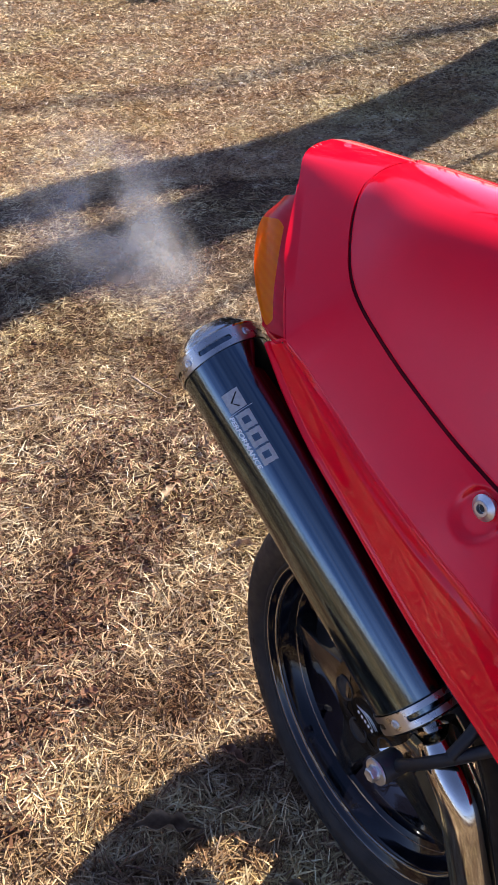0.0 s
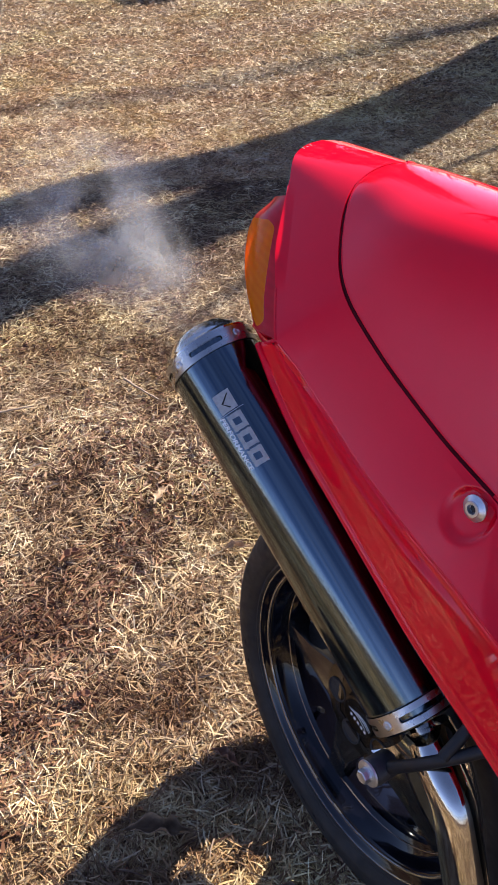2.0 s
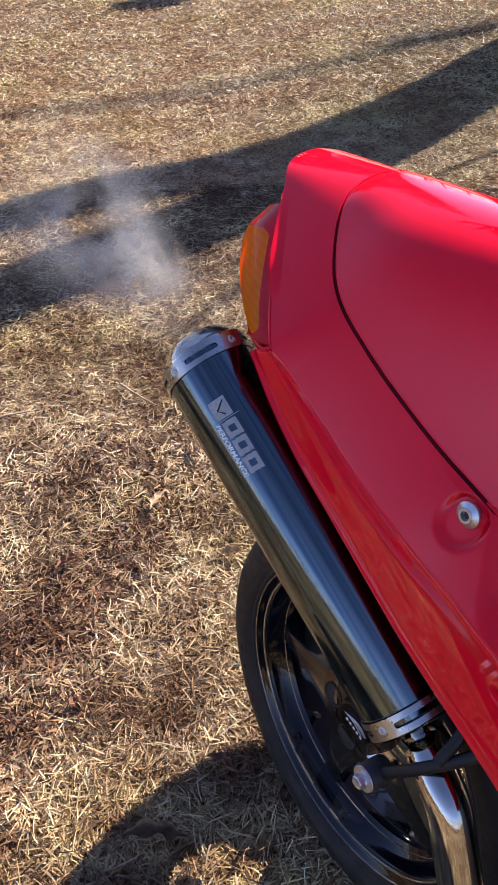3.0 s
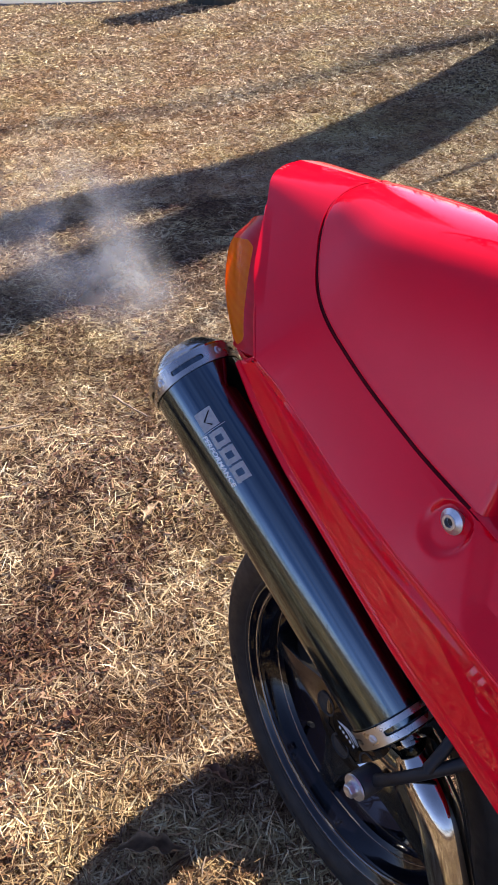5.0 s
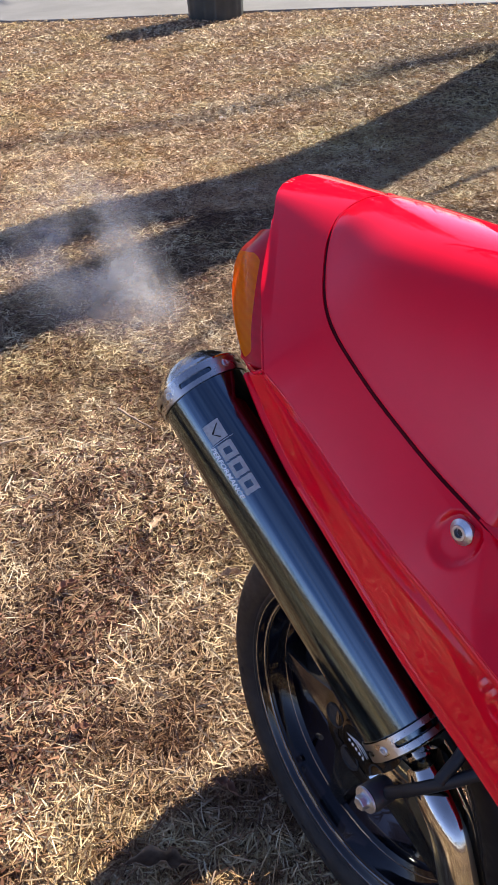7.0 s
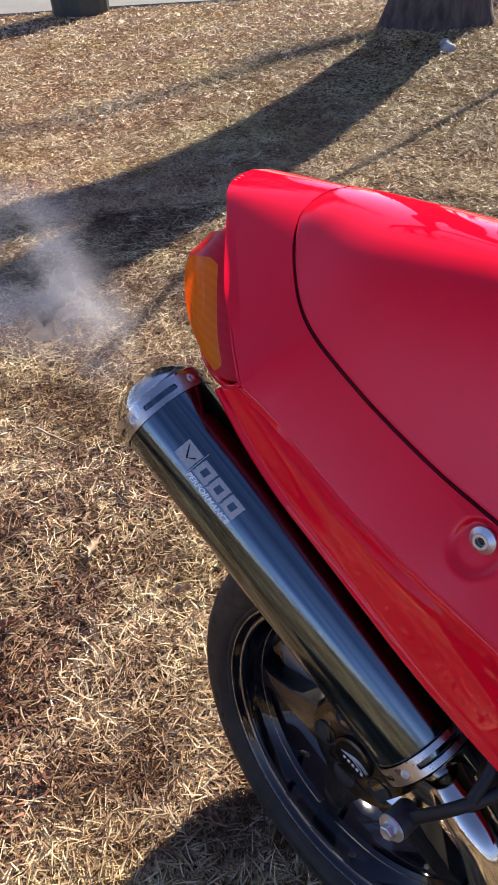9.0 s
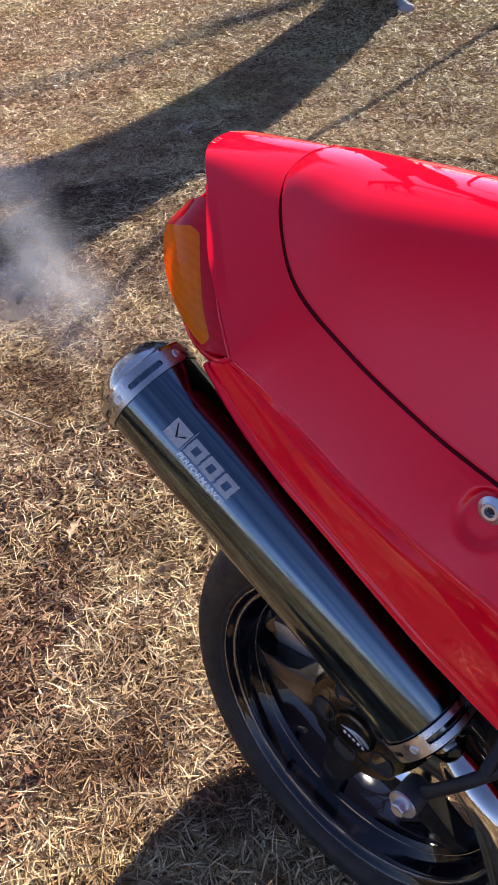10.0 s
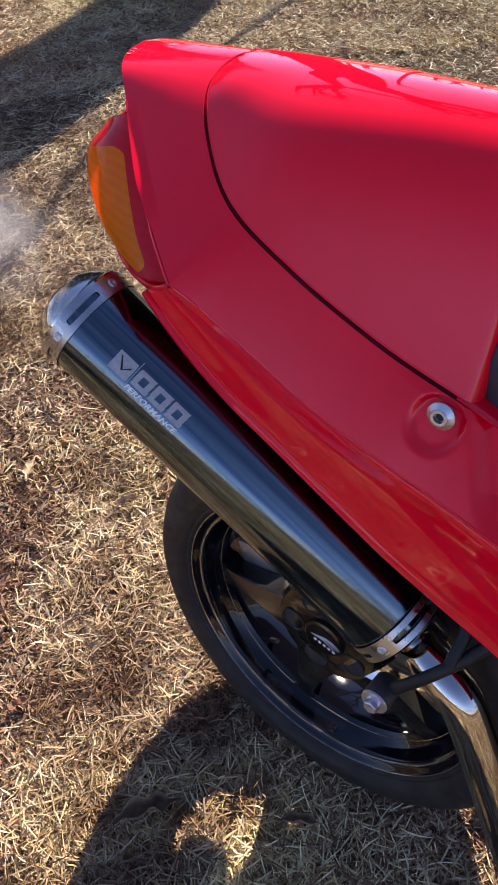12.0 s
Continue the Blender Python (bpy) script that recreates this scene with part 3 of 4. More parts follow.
def tail_lamp():
    edge = spline([(-0.262, -0.084, 0.976), (-0.226, -0.112, 0.943), (-0.198, -0.133, 0.918), (-0.174, -0.151, 0.896), (-0.150, -0.166, 0.880), (-0.138, -0.174, 0.870)], 41)
    far = spline([(-0.338, -0.045, 0.944), (-0.334, -0.082, 0.928), (-0.316, -0.103, 0.899), (-0.278, -0.124, 0.868), (-0.215, -0.150, 0.850)], 41)
    mid = spline([(-0.352, 0.0, 0.948), (-0.360, 0.0, 0.925), (-0.358, 0.0, 0.897), (-0.346, 0.0, 0.866), (-0.325, 0.0, 0.842)], 41)
    rows = []
    for a, b, c in zip(edge, far, mid):
        row = []
        swell = np.array((-0.35, -0.85, 0.10))
        swell = swell / np.linalg.norm(swell)
        h = 0.020
        ctrl = (a + b) / 2 + swell * h
        for w in np.linspace(0, 1, 21):
            row.append(a * (1 - w) ** 2 + 2 * ctrl * w * (1 - w) + b * w * w)
        tang = (b - ctrl)
        c1 = b + tang * 0.5
        for w in np.linspace(0, 1, 15)[1:]:
            row.append(b * (1 - w) ** 2 + 2 * c1 * w * (1 - w) + c * w * w)
        rows.append(row)
    rows = np.array(rows)
    nrow, ncol = rows.shape[:2]

    def strip(w_from, w_to, k, r0=0, r1=nrow):
        """Part of the lens between two lines that run down it."""
        out = []
        for i in range(r0, r1):
            ws = np.linspace(w_from(i), w_to(i), k)
            out.append([[np.interp(w, np.arange(ncol), rows[i][:, c]) for c in range(3)] for w in ws])
        return np.array(out)

    # amber corner between red strips: rounded above, drawn to a point below
    top_row, low_row = 8, 39

    def shut(i):
        v = (i - top_row) / (low_row - top_row)
        return max(0.0, min(1.0, v))

    def inner(i):
        v = shut(i)
        return 3.0 + 2.2 * v + 3.0 * max(0.0, 1 - v / 0.08) ** 2 + 3.5 * max(0.0, (v - 0.90) / 0.10) ** 2

    def outer(i):
        v = shut(i)
        return 27.0 - 5.0 * max(0.0, 1 - v / 0.15) ** 2 - 17.0 * max(0.0, (v - 0.55) / 0.45) ** 1.6

    side = np.array((1, -1, 1))
    red = [strip(lambda i: 0, inner, 5), strip(outer, lambda i: ncol - 1, 12), strip(inner, outer, 22, 0, top_row + 1), strip(inner, outer, 22, low_row, nrow)]
    bm = bmesh.new()
    for piece in red:
        grid_faces(bm, piece)
        grid_faces(bm, piece * side, flip=True)
    bmesh.ops.remove_doubles(bm, verts=bm.verts[:], dist=0.0003)
    lamp = part("tail_lamp", bm, RED_LENS, bike, "red and amber tail lamp lens", sharp=60)
    thicken(lamp, 0.002)
    amber = strip(inner, outer, 22, top_row, low_row + 1)
    for k in (1, -1):
        bm = bmesh.new()
        grid_faces(bm, amber if k > 0 else amber * side, flip=k < 0)
        thicken(part("amber_lens", bm, AMBER, lamp, "amber indicator lens", sharp=60), 0.002)
    # bright reflector behind the lens
    bm = bmesh.new()
    shell = rows * np.array((0.86, 0.80, 1.0)) + np.array((-0.012, 0.0, -0.002))
    grid_faces(bm, [row[2:-4] for row in shell[3:-3]])
    part("reflector", bm, ALLOY, lamp, "dull silver reflector")
    # red base that closes the lens from below
    base = np.array([[q, q * np.array((0.97, 0.96, 1.0)) + np.array((0.0, 0.0, -0.006)), q * np.array((0.80, 0.60, 1.0)) + np.array((0.0, 0.0, -0.008))] for q in rows[-1][:24]])
    for k in (1, -1):
        bm = bmesh.new()
        grid_faces(bm, base if k > 0 else base * side, flip=k < 0)
        thicken(part("lens_base", bm, RED_LENS, lamp, "dark red base of the lens"), 0.0015)
    # housing lip round the foot of the lens
    for s in (1, -1):
        bm = bmesh.new()
        path = spline([(-0.268, -0.116, 0.856), (-0.247, -0.130, 0.849), (-0.215, -0.146, 0.845), (-0.180, -0.160, 0.847), (-0.150, -0.175, 0.859), (-0.133, -0.1815, 0.870)], 40)
        tube(bm, [(q[0], s * q[1], q[2]) for q in path], [0.0040] * 30 + list(np.linspace(0.0040, 0.0022, 10)), 12)
        part("lamp_housing", bm, RED, lamp, "red moulded lip under the lens")
    bm = bmesh.new()
    rows = []
    for q, p in zip(spline([(-0.262, -0.114, 0.846), (-0.225, -0.138, 0.840), (-0.180, -0.160, 0.846), (-0.146, -0.176, 0.862)], 20), spline([(-0.262, -0.02, 0.84), (-0.225, -0.03, 0.83), (-0.180, -0.04, 0.83), (-0.146, -0.05, 0.83)], 20)):
        rows.append([q, (q + p) / 2, p])
    both_sides(bm, rows)
    thicken(part("lamp_tray", bm, BLACK_PLASTIC, lamp), 0.003)


tail_lamp()

# ---- silencer ----
CAN_A, CAN_B, CAN_R = np.array((-0.2614, -0.1840, 0.7980)), np.array((0.1183, -0.1263, 0.5402)), 0.0566
CAN_L = float(np.linalg.norm(CAN_B - CAN_A))
CAN_U = (CAN_B - CAN_A) / CAN_L
CAN_E1 = np.array((0, 0, 1.0)) - CAN_U * CAN_U[2]
CAN_E1 = CAN_E1 / np.linalg.norm(CAN_E1)
CAN_E2 = np.cross(CAN_U, CAN_E1)


def on_can(s, deg, r=CAN_R):
    a = math.radians(deg)
    return CAN_A + CAN_U * s + r * (math.cos(a) * CAN_E1 + math.sin(a) * CAN_E2)


def strap(name, s0, s1, slots, rivets, parent):
    """A thin band with long rounded windows between its rivets."""
    bm = bmesh.new()
    mid, half = (s0 + s1) / 2, (s1 - s0) / 2
    r = CAN_R + 0.0016

    def plain(d0, d1):
        steps = max(2, int(abs(d1 - d0) / 4))
        grid_faces(bm, [[on_can(s0 + (s1 - s0) * k / 4, d, r) for k in range(5)] for d in np.linspace(d0, d1, steps)])

    slots = sorted(slots)
    for (a0, a1), (b0, b1) in zip(slots, slots[1:] + [(slots[0][0] + 360, 0)]):
        plain(a1, b0)
        # frame of quads between the window and the band's edges
        c, hw = (a0 + a1) / 2, (a1 - a0) / 2
        inner, outer = [], []
        cap = math.degrees(half * 0.36 / CAN_R)
        m = 64
        for k in range(m):
            t = 2 * math.pi * k / m
            ct, st = math.cos(t), math.sin(t)
            inner.append((c + math.copysign(hw - cap - 2.5, ct) * min(1, abs(ct) * 1.6) + cap * ct, mid + half * 0.36 * math.copysign(min(1, abs(st) ** 0.7), st)))
            g = max(abs(ct), abs(st))
            outer.append((c + hw * ct / g, mid + half * st / g))
        grid_faces(bm, [[on_can(s, d, r) for d, s in outer], [on_can(s, d, r) for d, s in inner]], close_v=True)
    bmesh.ops.remove_doubles(bm, verts=bm.verts[:], dist=0.0002)
    ob = part(name, bm, BAND, parent, "brushed steel band with slots", sharp=60)
    thicken(ob, 0.0014, 0.0)
    for d in rivets:
        bm = bmesh.new()
        o, n = on_can(mid, d, r), on_can(mid, d, r + 1) - on_can(mid, d, r)
        revolve(bm, [(0.0, 0.0052), (0.0013, 0.0050), (0.0022, 0.0036), (0.0020, 0.0022), (0.0008, 0.0018), (0.0008, 0.0001)], o, n, CAN_U, 24)
        part("rivet", bm, ZINC, ob)
    return ob


def silencer():
    bm = bmesh.new()
    prof = [(0.000, CAN_R - 0.003), (0.001, CAN_R), (CAN_L + 0.018, CAN_R), (CAN_L + 0.020, CAN_R - 0.001), (CAN_L + 0.0205, CAN_R - 0.006), (CAN_L + 0.019, 0.030)]
    rows = [[on_can(s, d, r) for d in np.linspace(0, 360, 96, endpoint=False)] for s, r in prof]
    uv = bm.loops.layers.uv.new("UVMap")
    vs = grid_faces(bm, rows, close_v=True)
    place = {v: (j / 96, prof[i][0] / 0.3) for i, row in enumerate(vs) for j, v in enumerate(row)}
    for f in bm.faces:
        us = [place[v][0] for v in f.verts]
        for loop in f.loops:
            u, w = place[loop.vert]
            loop[uv].uv = (u + 1 if max(us) - u > 0.5 else u, w)
    can = part("silencer", bm, CAN_METAL, bike, "dark satin metal exhaust silencer", sharp=30)
    # domed end cap with a turned-in outlet
    bm = bmesh.new()
    prof = [(0.010, CAN_R + 0.0004), (0.000, CAN_R + 0.0008), (-0.0012, CAN_R - 0.0006), (-0.0040, CAN_R - 0.0022), (-0.0110, CAN_R - 0.0078), (-0.0185, CAN_R - 0.0150), (-0.0208, CAN_R - 0.0182), (-0.0221, CAN_R - 0.0222), (-0.0222, CAN_R - 0.0248), (-0.0210, CAN_R - 0.0268), (-0.014, CAN_R - 0.0275), (0.01, CAN_R - 0.0275)]
    grid_faces(bm, [[on_can(s, d, r) for d in np.linspace(0, 360, 80, endpoint=False)] for s, r in prof], close_v=True)
    cap = part("end_cap", bm, CHROME, can, "polished domed end cap", sharp=40)
    bm = bmesh.new()
    grid_faces(bm, [[on_can(s, d, r) for d in np.linspace(0, 360, 40, endpoint=False)] for s, r in ((-0.024, CAN_R - 0.0277), (0.06, CAN_R - 0.0277), (0.06, 0.0005))], close_v=True)
    part("outlet", bm, SOOT, cap, "sooty outlet pipe")
    strap("rear_band", 0.003, 0.023, [(12, 60), (92, 160), (180, 240), (258, 336)], (-6.5, 76, 170, 249), can)
    strap("front_band", CAN_L - 0.004, CAN_L + 0.017, [(5, 66), (96, 150), (170, 230), (250, 330)], (80, 160, 240, -12), can)
    def shape(name, outline, label=""):
        """A flat printed shape laid round the can: outline in (along, degrees)."""
        bm = bmesh.new()
        lo = [bm.verts.new(on_can(s, d, CAN_R + 0.00025)) for s, d in outline]
        bm.faces.new(lo)
        bmesh.ops.triangulate(bm, faces=bm.faces[:])
        bmesh.ops.subdivide_edges(bm, edges=bm.edges[:], cuts=2, use_grid_fill=True)
        for v in bm.verts:
            q = np.array(v.co) - CAN_A
            s = q @ CAN_U
            n = q - CAN_U * s
            v.co = CAN_A + CAN_U * s + n / np.linalg.norm(n) * (CAN_R + 0.00035)
        return part(name, bm, BADGE, can, label, sharp=80)

    def block(name, s0, s1, d0, d1, lean=0.002, label=""):
        shape(name, [(s0, d1), (s1, d1), (s1 + lean, d0), (s0 + lean, d0)], label)

    # emblem and three block shapes of the maker's mark
    block("emblem", 0.0685, 0.0925, 39, 61, 0.0, "silver printed emblem")
    for d in ([(0.0725, 43), (0.0735, 42), (0.0825, 53), (0.0812, 55)], [(0.0812, 55), (0.0825, 53), (0.0890, 46), (0.0896, 48)]):
        bm = bmesh.new()
        bm.faces.new([bm.verts.new(on_can(q, w, CAN_R + 0.0008)) for q, w in d])
        part("emblem_stroke", bm, BLACK_SATIN, can, "dark stroke of the emblem")
    block("mark_line", 0.0938, 0.0946, 33, 64, 0.0)
    for s in (0.0962, 0.1190, 0.1420):
        w, t = 0.0205, 0.0062
        block("mark_bar", s, s + w, 39.0, 44.0, 0.0012, "silver block of the printed mark")
        block("mark_bar", s, s + w, 53.0, 58.0, 0.0012, "silver block of the printed mark")
        block("mark_bar", s, s + t, 44.0, 53.0, 0.0008, "silver block of the printed mark")
        block("mark_bar", s + w - t, s + w, 44.0, 53.0, 0.0008, "silver block of the printed mark")
    # the word under the mark
    cu = bpy.data.curves.new("word", "FONT")
    cu.body = "PERFORMANCE"
    cu.size = 1.0
    cu.shear = 0.25
    cu.offset = 0.028
    tmp = bpy.data.objects.new("word", cu)
    me = bpy.data.meshes.new_from_object(tmp)
    bpy.data.objects.remove(tmp)
    xs = [v.co.x for v in me.vertices]
    wide, low = max(xs) - min(xs), min(xs)
    for v in me.vertices:
        s = 0.0945 + (v.co.x - low) / wide * 0.0690
        d = 66.2 - v.co.y / 0.72 * 6.0
        v.co = on_can(s, d, CAN_R + 0.0004)
    part("printed_word", me, WHITE_PRINT, can, "silver printed lettering", smooth=False)


silencer()


# ---- link pipe, hanger, undertail and what lies behind ----
def exhaust_pipe():
    bm = bmesh.new()
    end = CAN_B + CAN_U * 0.012
    path = spline([end, CAN_B + CAN_U * 0.034, (0.172, -0.141, 0.520), (0.198, -0.150, 0.515), (0.222, -0.152, 0.495), (0.254, -0.152, 0.434), (0.287, -0.150, 0.362), (0.320, -0.145, 0.285), (0.358, -0.130, 0.195), (0.42, -0.10, 0.14)], 60)
    tube(bm, path, 0.0245, 36)
    pipe = part("exhaust_pipe", bm, CHROME, bike, "polished steel exhaust link pipe")
    # slip joint collar at the can's foot
    bm = bmesh.new()
    revolve(bm, [(CAN_L + 0.012, 0.040), (CAN_L + 0.023, 0.0395), (CAN_L + 0.026, 0.0350), (CAN_L + 0.036, 0.0300), (CAN_L + 0.056, 0.0290), (CAN_L + 0.0575, 0.0282), (CAN_L + 0.0570, 0.0245)], CAN_A, CAN_U, CAN_E1, 64)
    part("pipe_collar", bm, CHROME, pipe, "polished slip-joint collar", sharp=35)
    # bent saddle plate from the collar out to the bush
    bm = bmesh.new()
    a0, a1 = Vector((0.121, -0.176, 0.476)), Vector((0.150, -0.164, 0.532))
    b0, b1 = Vector((0.148, -0.173, 0.474)), Vector((0.180, -0.158, 0.528))
    rows = []
    for t in np.linspace(0, 1, 12):
        sag = Vector((0.004, 0.007, -0.004)) * math.sin(math.pi * t)
        rows.append([a0.lerp(a1, t).lerp(b0.lerp(b1, t), k) + sag for k in (0, 0.25, 0.5, 0.75, 1)])
    grid_faces(bm, rows)
    thicken(part("hanger_tab", bm, CHROME, pipe, "polished hanger tab", sharp=60), 0.0025)


exhaust_pipe()


def hanger():
    bm = bmesh.new()
    boss = Vector((0.1515, -0.198, 0.4985))
    bar = spline([boss + Vector((0.004, 0.008, 0.002)), (0.184, -0.183, 0.538), (0.212, -0.166, 0.574), (0.242, -0.136, 0.612), (0.270, -0.110, 0.640)], 16)
    tube(bm, bar, [0.0080, 0.0072] + [0.0066] * 14, 16)
    h = part("hanger_bracket", bm, BLACK_SATIN, bike, "black steel silencer hanger bracket")
    bm = bmesh.new()
    tube(bm, spline([(0.205, -0.174, 0.572), (0.206, -0.152, 0.600), (0.200, -0.125, 0.630)], 8), 0.0064, 14)
    part("hanger_arm", bm, BLACK_SATIN, h)
    bm = bmesh.new()
    revolve(bm, [(-0.020, 0.001), (-0.020, 0.013), (-0.017, 0.015), (0.006, 0.0155), (0.009, 0.014), (0.009, 0.001)], boss, (0, -1, 0), (0, 0, 1), 36)
    part("rubber_bush", bm, BLACK_PLASTIC, h, "black rubber bush")
    bm = bmesh.new()
    o = boss + Vector((-0.001, -0.010, -0.001))
    revolve(bm, [(0.0, 0.001), (0.0, 0.0150), (0.0022, 0.0146), (0.0026, 0.0085), (0.0055, 0.0080)], o, (0, -1, 0), (0, 0, 1), 36)
    w = part("washer", bm, ZINC, h, "bright zinc washer", sharp=25)
    bm = bmesh.new()
    revolve(bm, [(0.0025, 0.0082), (0.0100, 0.0080), (0.0110, 0.0070), (0.0104, 0.0040), (0.0104, 0.0001)], o, (0, -1, 0), (0, 0, 1), 6)
    part("bolt_head", bm, ZINC, w, "bright hexagon bolt head", sharp=20)


hanger()


def undertail():
    # dark inner guard that closes the tail from below
    bm = bmesh.new()
    rows = []
    for x, w, z0, z1 in ((-0.20, 0.050, 0.80, 0.90), (-0.12, 0.075, 0.70, 0.90), (0.0, 0.085, 0.66, 0.87), (0.12, 0.095, 0.64, 0.84), (0.25, 0.105, 0.60, 0.80), (0.42, 0.11, 0.56, 0.78)):
        rows.append([(x, -w, z1), (x, -w, z0 + 0.03), (x, -w + 0.02, z0), (x, w - 0.02, z0), (x, w, z0 + 0.03), (x, w, z1)])
    grid_faces(bm, rows, close_v=True)
    part("undertail_guard", bm, BLACK_PLASTIC, bike, "black plastic inner guard", sharp=40)
    # seat ahead of the cowl
    bm = bmesh.new()
    rows = []
    for x, w, z in ((0.149, 0.106, 0.896), (0.158, 0.112, 0.903), (0.20, 0.122, 0.900), (0.30, 0.126, 0.880), (0.42, 0.110, 0.868), (0.52, 0.09, 0.872)):
        rows.append([(x, -w, 0.82), (x, -w, z - 0.03), (x, -w * 0.9, z - 0.008), (x, -w * 0.6, z), (x, 0, z + 0.003), (x, w * 0.6, z), (x, w * 0.9, z - 0.008), (x, w, z - 0.03), (x, w, 0.82)])
    grid_faces(bm, rows, close_v=True)
    part("seat", bm, VINYL, bike, "dark grainy vinyl seat", sharp=60)
    # swingarm on the far side and the frame ahead of the wheel
    bm = bmesh.new()
    tube(bm, [(0.0, 0.075, 0.316), (0.10, 0.10, 0.325), (0.25, 0.105, 0.345), (0.38, 0.07, 0.37), (0.50, 0.0, 0.39)], [0.055, 0.05, 0.045, 0.05, 0.06], 20)
    part("swingarm", bm, BLACK_SATIN, bike, "black single-sided swingarm")
    bm = bmesh.new()
    tube(bm, [(0.0, 0.09, AXLE_Z), (0.0, 0.0, AXLE_Z)], [0.06, 0.05], 28)
    part("axle_carrier", bm, BLACK_SATIN, bike)
    bm = bmesh.new()
    rows = []
    for x, z0, z1 in ((0.34, 0.30, 0.62), (0.40, 0.24, 0.70), (0.52, 0.22, 0.74), (0.60, 0.24, 0.74)):
        rows.append([(x, -0.085, z0), (x, -0.095, (z0 + z1) / 2), (x, -0.085, z1), (x, 0.085, z1), (x, 0.095, (z0 + z1) / 2), (x, 0.085, z0)])
    vs = grid_faces(bm, rows, close_v=True)
    bm.faces.new(vs[0][::-1]), bm.faces.new(vs[-1])
    part("frame", bm, BLACK_SATIN, bike, "black frame ahead of the wheel", sharp=40)
    # folded stand tube low down
    bm = bmesh.new()
    tube(bm, spline([(0.40, -0.06, 0.16), (0.33, -0.02, 0.07), (0.285, 0.0, 0.035), (0.25, 0.02, 0.06)], 14), 0.011, 14)
    part("stand", bm, BLACK_SATIN, bike, "black tubular stand")


undertail()


# ---- tree, bin and stones ----
def tree():
    holder = tagged(new("tree"), "large bare tree with rough dark bark on the lawn", "tree")
    rng = random.Random(7)
    bm = bmesh.new()
    path = spline([(-4.52, 5.78, -0.1), (-4.48, 5.77, 0.25), (-4.36, 5.76, 0.75), (-4.25, 5.75, 1.25), (-4.09, 5.75, 2.2), (-4.05, 5.75, 2.9), (-4.06, 5.75, 3.30)], 28)
    radii = [0.50, 0.46, 0.42, 0.39, 0.37, 0.355] + list(np.linspace(0.335, 0.335, 10)) + list(np.linspace(0.34, 0.40, 12))
    vs = tube(bm, path, radii, 30)
    for row in vs:
        for v in row:
            k = noise.noise((v.co.x * 4, v.co.y * 4, v.co.z * 1.2))
            low = max(0.0, 0.5 - v.co.z) * 1.6
            c = Vector((-4.4, 5.77, v.co.z))
            d = (v.co - c)
            d.z = 0
            lobes = 0.5 + 0.5 * math.sin(5 * math.atan2(d.y, d.x))
            v.co += d.normalized() * (0.035 * k + 0.10 * low * lobes)
    part("trunk", bm, BARK, holder, "rough grey-brown trunk", sharp=80)

    def limb(start, way, length, r, depth):
        pts, q, d = [Vector(start)], Vector(start), Vector(way).normalized()
        steps = 7
        for _ in range(steps):
            d = (d + Vector((rng.uniform(-0.22, 0.22), rng.uniform(-0.22, 0.22), rng.uniform(-0.05, 0.2)))).normalized()
            q = q + d * length / steps
            pts.append(q.copy())
        tube(crown, pts, list(np.linspace(r, r * 0.45, steps + 1)), 10 if depth < 2 else 6)
        if depth < 3:
            for _ in range(4 if depth < 2 else 3):
                i = rng.randint(3, steps)
                side = Vector((rng.uniform(-1, 1), rng.uniform(-1, 1), rng.uniform(0.0, 0.9))).normalized()
                limb(pts[i], (d * 0.6 + side * 0.8), length * rng.uniform(0.5, 0.72), r * (1 - 0.55 * i / steps) * 0.6, depth + 1)

    for name, pts, r0, r1 in (("limb", [(-4.22, 5.75, 3.05), (-4.40, 5.76, 3.60), (-4.66, 5.75, 4.05), (-4.78, 5.72, 4.55), (-5.0, 5.7, 5.8)], 0.22, 0.12), ("limb", [(-3.96, 5.75, 3.05), (-3.95, 5.75, 3.6), (-4.00, 5.76, 4.10), (-4.07, 5.75, 4.6), (-3.9, 5.8, 6.2)], 0.285, 0.15)):
        bm = bmesh.new()
        p = spline(pts, 14)
        tube(bm, p, list(np.linspace(r0, r1, 14)), 20)
        part(name, bm, BARK, holder, "thick bare limb", sharp=80)
    crown = bmesh.new()
    for start, ways in (((-5.0, 5.7, 5.75), ((-0.5, 0.2, 1), (-0.2, -0.4, 1), (0.5, 0.5, 0.9), (-0.8, -0.2, 0.6))), ((-3.9, 5.8, 6.1), ((0.5, 0.2, 1), (0.1, -0.5, 1), (-0.3, 0.6, 1), (0.9, -0.2, 0.6), (0.6, -0.8, 0.7)))):
        for w in ways:
            limb(start, w, 3.2, 0.12, 0)
    part("branches", crown, BARK, holder, "bare winter branches", sharp=80)


tree()


def sapling():
    """A thin leaning stem beside the tree."""
    bm = bmesh.new()
    tube(bm, spline([(-3.05, 5.75, -0.05), (-3.14, 5.75, 1.01), (-3.27, 5.75, 2.10), (-3.42, 5.75, 3.0), (-3.48, 5.75, 3.55), (-3.41, 5.75, 3.85), (-3.35, 5.75, 4.05), (-3.30, 5.75, 4.25)], 40), list(np.linspace(0.026, 0.018, 40)), 10)
    tagged(part("sapling", bm, BARK, None, "thin bare sapling stem beside the large tree", sharp=80), category="sapling")


sapling()


